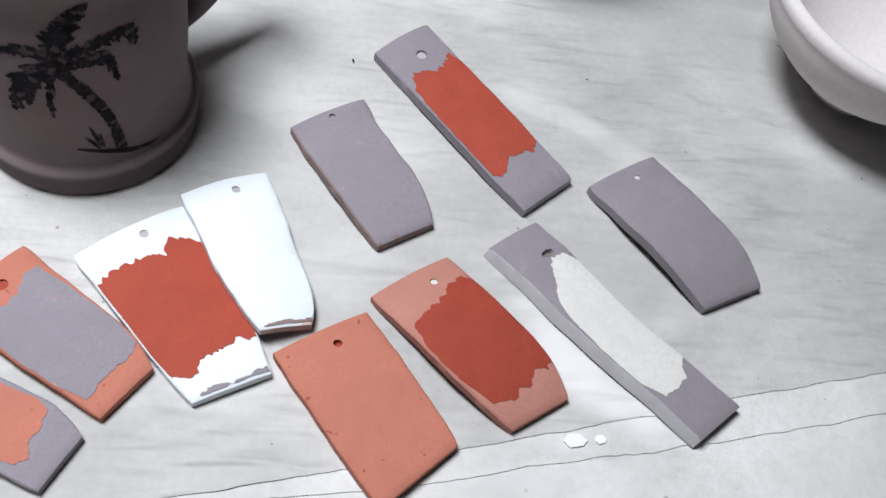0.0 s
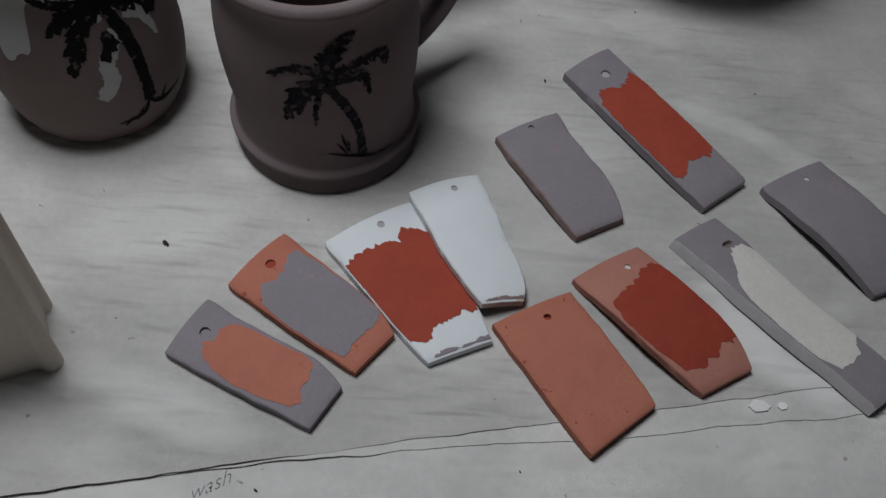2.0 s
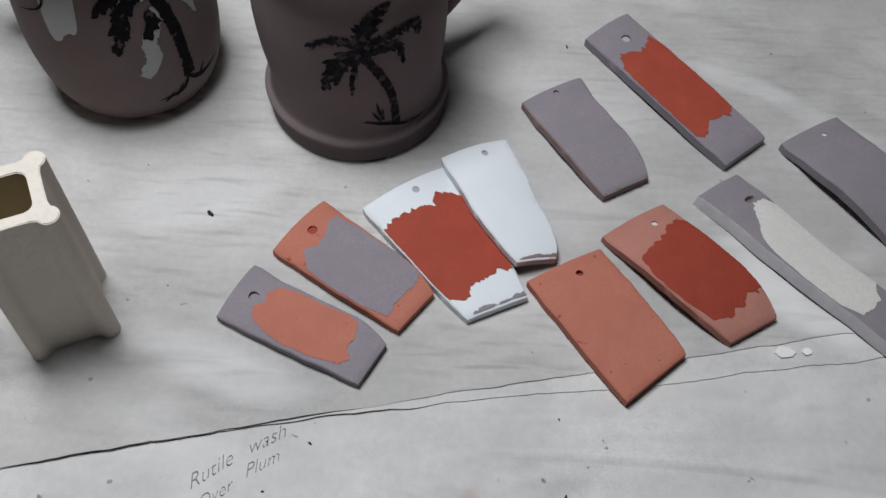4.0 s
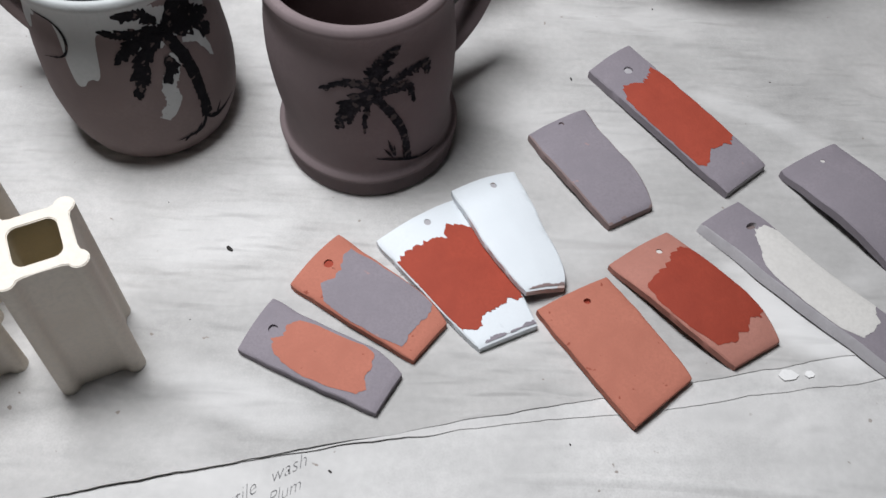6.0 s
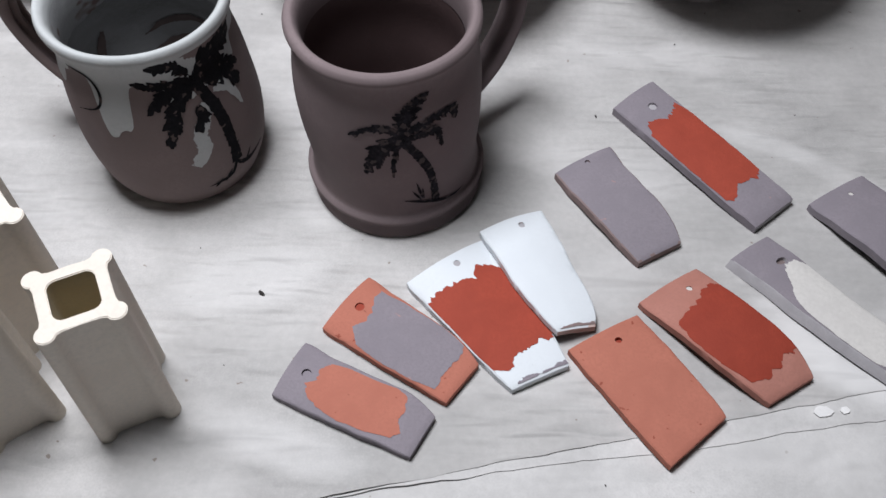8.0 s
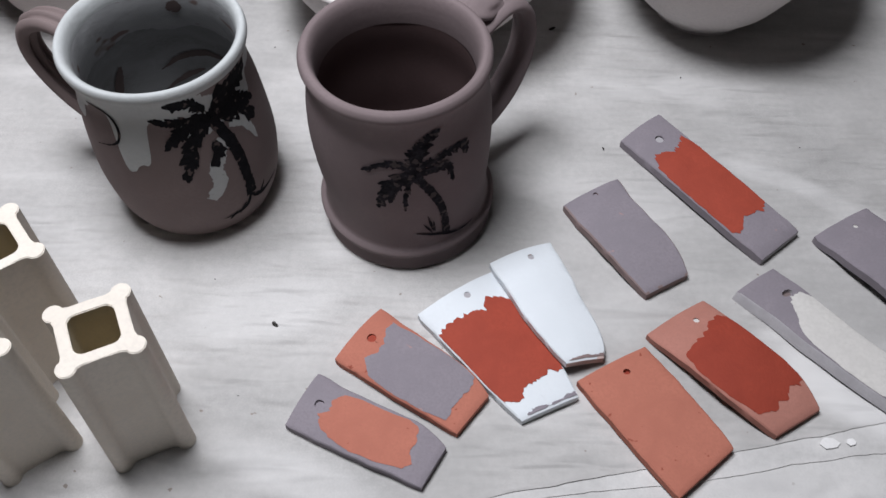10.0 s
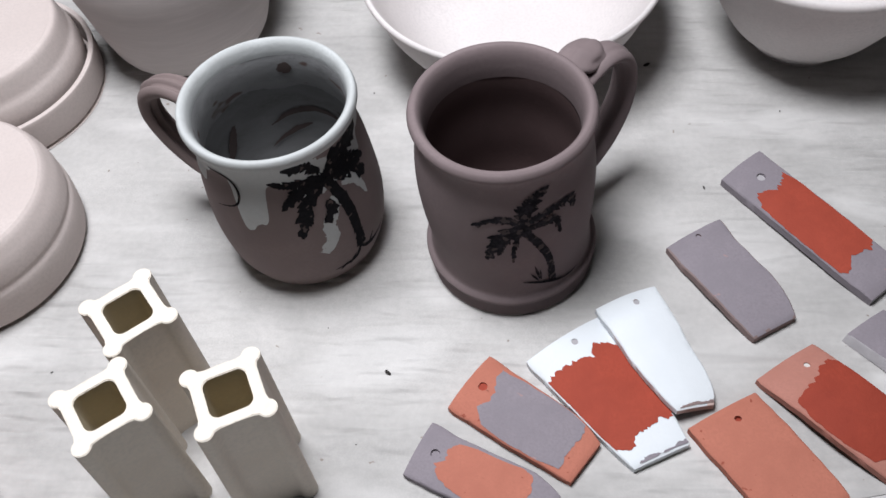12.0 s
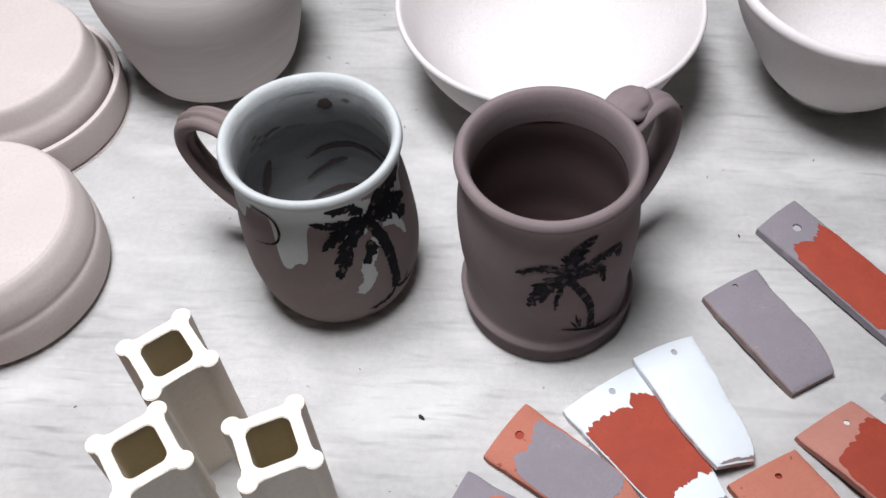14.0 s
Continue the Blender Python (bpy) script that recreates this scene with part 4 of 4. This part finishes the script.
part("glaze_drip", painted(OUT_A, [(-44, 0.0660), (-50, 0.0580), (-55, 0.0500), (-55, 0.0420), (-64, 0.0340)], 0.0036, False, 0.25, 21.0, 0.0002), M_GLAZE, body_a, "pale glaze run", 80)
part("glaze_drip", painted(OUT_A, [(-37, 0.0700), (-26, 0.0670), (-19, 0.0515)], 0.0030, True, 0.25, 25.0, 0.0002), M_GLAZE, body_a, "pale glaze run", 80)
part("painted_oval", painted(OUT_A, [(-127, 0.0900), (-113, 0.0880), (-107, 0.0794), (-111, 0.0707), (-128, 0.0651)], 0.0009, True, 0.3, 31.0, 0.0005), M_BLACK, body_a, "thin dark curved brush line", 80)


def lean(thing, dx, dy, stretch_z):
    """Hand-thrown mugs stand a little out of true: their walls drift sideways with height."""
    for ob in thing.children_recursive:
        for v in ob.data.vertices:
            v.co = (v.co.x + dx * v.co.z, v.co.y + dy * v.co.z, v.co.z * stretch_z)


lean(mug_b, -0.0344, 0.056, 0.9735)
lean(mug_a, -0.0361, 0.002, 1.0956)


# ---- kiln posts ----
def kiln_post(x, y, turn, height, half=0.0150, lobe=0.0044):
    """A hollow square prop with a rounded bead on each corner and dished sides."""
    def loop(scale=1.0):
        out = []
        for q in range(4):
            a0 = math.pi / 2 * q + math.pi / 4
            cx, cy = half * math.copysign(1, math.cos(a0)), half * math.copysign(1, math.sin(a0))
            for k in range(11):
                a = a0 - 1.95 + 3.9 * k / 10
                out.append((cx * 0.93 + lobe * math.cos(a), cy * 0.93 + lobe * math.sin(a)))
            b = a0 + math.pi / 4
            for s in (-0.5, 0.0, 0.5):
                d, t = half * 1.0, half * s * -1.0
                out.append((d * math.cos(b) - t * -math.sin(b), d * math.sin(b) - t * math.cos(b)))
        return out

    inner = []
    for q in range(4):
        a0 = math.pi / 2 * q + math.pi / 4
        cx, cy = 0.0056 * math.copysign(1, math.cos(a0)), 0.0056 * math.copysign(1, math.sin(a0))
        inner += [(cx + 0.0042 * math.cos(a0 - 0.785 + 1.57 * k / 5), cy + 0.0042 * math.sin(a0 - 0.785 + 1.57 * k / 5)) for k in range(6)]
    bm = flat_shape(loop(), [inner])
    g = bmesh.ops.extrude_face_region(bm, geom=bm.faces[:])
    for v in g["geom"]:
        if isinstance(v, bmesh.types.BMVert):
            v.co.z += height
    rim = [e for e in bm.edges if len(e.link_faces) == 2 and abs(e.verts[0].co.z - height) < 1e-6 and abs(e.verts[1].co.z - height) < 1e-6 and e.calc_face_angle(0) > 1.0]
    bmesh.ops.bevel(bm, geom=rim, offset=0.0004, segments=2, affect="EDGES")
    for v in bm.verts:
        flare = 1 + 0.07 * (1 - v.co.z / height)
        v.co.x, v.co.y = v.co.x * flare, v.co.y * flare
    ob = part("kiln_post", bm, M_POST, None, "", 45)
    # Inner walls get the ceramic tinted for bounced light.
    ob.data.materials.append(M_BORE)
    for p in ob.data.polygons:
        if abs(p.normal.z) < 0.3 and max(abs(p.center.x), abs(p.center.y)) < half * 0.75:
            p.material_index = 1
    ob.matrix_world = pose(x, y, 0, 0, 0, turn)
    return tagged(ob, "hollow square white ceramic kiln post with beaded corners and bounce-tinted bore", "kiln post", "kiln posts")


kiln_post(-0.2328, -0.0325, 26, 0.0895)
kiln_post(-0.2880, 0.0073, 40, 0.090)
kiln_post(-0.2876, -0.0403, 38, 0.090)


# ---- bowls, jars, vase ----
def turned(name, profile, x, y, mat, label, category, group="", wobble=0.006, seed=1.0):
    ob = part(name, lathe(smooth_profile(profile), 128, wobble, seed), mat, None, "", 50)
    ob.location = (x, y, 0)
    return tagged(ob, label, category, group)


turned("bowl", [(0, 0), (0.042, 0), (0.0455, 0.0012), (0.0515, 0.006), (0.0715, 0.020), (0.0855, 0.040), (0.0925, 0.057), (0.0958, 0.0635), (0.0976, 0.0668), (0.0968, 0.0692), (0.0944, 0.0688),
                (0.0895, 0.060), (0.079, 0.041), (0.062, 0.021), (0.042, 0.0105), (0.02, 0.008), (0, 0.0078)], -0.1184, 0.2875, M_BISQUE, "wide white bisque bowl with rounded rim", "bowl", "bisque bowls", seed=2.0)
BOWL = [(0, 0), (0.0295, 0), (0.0318, 0.0012), (0.0394, 0.010), (0.0486, 0.020), (0.0548, 0.030), (0.0606, 0.040), (0.0664, 0.050), (0.0716, 0.060), (0.0764, 0.072), (0.0792, 0.081), (0.0812, 0.0855),
        (0.0808, 0.0888), (0.0788, 0.0902), (0.0762, 0.0888), (0.0710, 0.074), (0.062, 0.053), (0.050, 0.031), (0.035, 0.0145), (0.02, 0.0095), (0, 0.009)]
turned("bowl", BOWL, 0.0735, 0.2930, M_BISQUE, "small white bisque bowl", "bowl", "bisque bowls", seed=5.0)
CONE = [(0, 0), (0.0175, 0), (0.0195, 0.001), (0.0280, 0.010), (0.0398, 0.020), (0.0512, 0.030), (0.0600, 0.040), (0.0650, 0.050), (0.0677, 0.0585), (0.0692, 0.0625), (0.0690, 0.0660), (0.0668, 0.0680), (0.0640, 0.0672),
        (0.0605, 0.058), (0.0525, 0.041), (0.0405, 0.026), (0.0250, 0.0135), (0.012, 0.009), (0, 0.0085)]
turned("bowl", CONE, 0.2600, 0.1780, M_BISQUE, "small white bisque bowl with thick rim", "bowl", "bisque bowls", seed=8.0)
turned("vase", [(0, 0), (0.0363, 0), (0.0407, 0.0012), (0.0535, 0.0105), (0.0598, 0.0287), (0.0652, 0.0538), (0.0695, 0.0760), (0.0686, 0.0981), (0.0606, 0.1195), (0.0464, 0.1386), (0.0344, 0.1505), (0.0313, 0.1610), (0.0354, 0.1740), (0.0374, 0.1780), (0.0344, 0.1780),
                (0.0283, 0.1610), (0.0313, 0.1480), (0.0556, 0.1170), (0.0635, 0.0840), (0.0560, 0.0420), (0.0404, 0.0120), (0, 0.0095)], -0.3468, 0.2979, M_THROWN,
       "round-bellied pale bisque vase with throwing rings", "vase", wobble=0.004, seed=3.0)

dish = turned("upturned_dish", [(0, 0.004), (0.056, 0.004), (0.058, 0.0002), (0.0615, 0.0), (0.0640, 0.0016), (0.0662, 0.0058), (0.0672, 0.018), (0.0668, 0.026), (0.0655, 0.030), (0.0658, 0.034), (0.0645, 0.043), (0.0622, 0.0495), (0.0605, 0.0532), (0.0583, 0.0555), (0.0545, 0.0560), (0.030, 0.0556), (0, 0.0556)],
              -0.4390, 0.1040, M_CREAM, "upturned cream bisque dish with grooved side", "dish", "upturned dishes", wobble=0.003, seed=6.0)

jar = tagged(new("lidded_dish"), "cream bisque dish nested in a wider tray", "dish", "upturned dishes")
jar.location = (-0.472, 0.238, 0)
part("tray", lathe(smooth_profile([(0, 0), (0.0665, 0), (0.0695, 0.0014), (0.0720, 0.0058), (0.0725, 0.024), (0.0715, 0.0265), (0.0695, 0.0265), (0.0685, 0.024), (0.0680, 0.008), (0.064, 0.0045), (0, 0.004)]), 128), M_CREAM, jar, "wide round cream tray", 50)
part("dish", lathe(smooth_profile([(0, 0.0045), (0.060, 0.0045), (0.0635, 0.006), (0.0650, 0.016), (0.0653, 0.028), (0.0640, 0.036), (0.0618, 0.041), (0.0605, 0.047), (0.0585, 0.0545), (0.0555, 0.0568), (0.048, 0.0565), (0, 0.056)]), 128), M_CREAM, jar, "upturned pale dish", 50)

turned("terracotta_bowl", [(0, 0), (0.035, 0), (0.039, 0.001), (0.052, 0.012), (0.061, 0.030), (0.064, 0.038), (0.0660, 0.0415), (0.0655, 0.0450), (0.0625, 0.0460), (0.0595, 0.0435), (0.057, 0.035), (0.047, 0.016), (0.03, 0.008), (0, 0.007)],
       -0.4225, -0.0830, M_ORANGE, "orange terracotta bowl with thick rounded rim", "bowl", seed=11.0)


# flakes of dried slip on the canvas
def slip_flake(x, y, wide, deep, seed):
    bm = flat_shape(ragged([(0.0, 0.35), (0.3, 0.0), (0.8, 0.1), (1.0, 0.5), (0.7, 0.95), (0.25, 0.9)], 0.08, seed, 4))
    g = bmesh.ops.extrude_face_region(bm, geom=bm.faces[:])
    for v in bm.verts:
        v.co = Vector((x + wide * v.co.x, y + deep * v.co.y, 0.0))
    for v in g["geom"]:
        if isinstance(v, bmesh.types.BMVert):
            v.co.z += 0.0003
    tagged(part("slip_flake", bm, M_STAIN), "thin white flake of dried slip on the canvas", "clay flake", "flakes of dried slip")


slip_flake(0.0905, -0.0320, 0.010, 0.006, 41.0)
slip_flake(0.1035, -0.0300, 0.005, 0.004, 47.0)
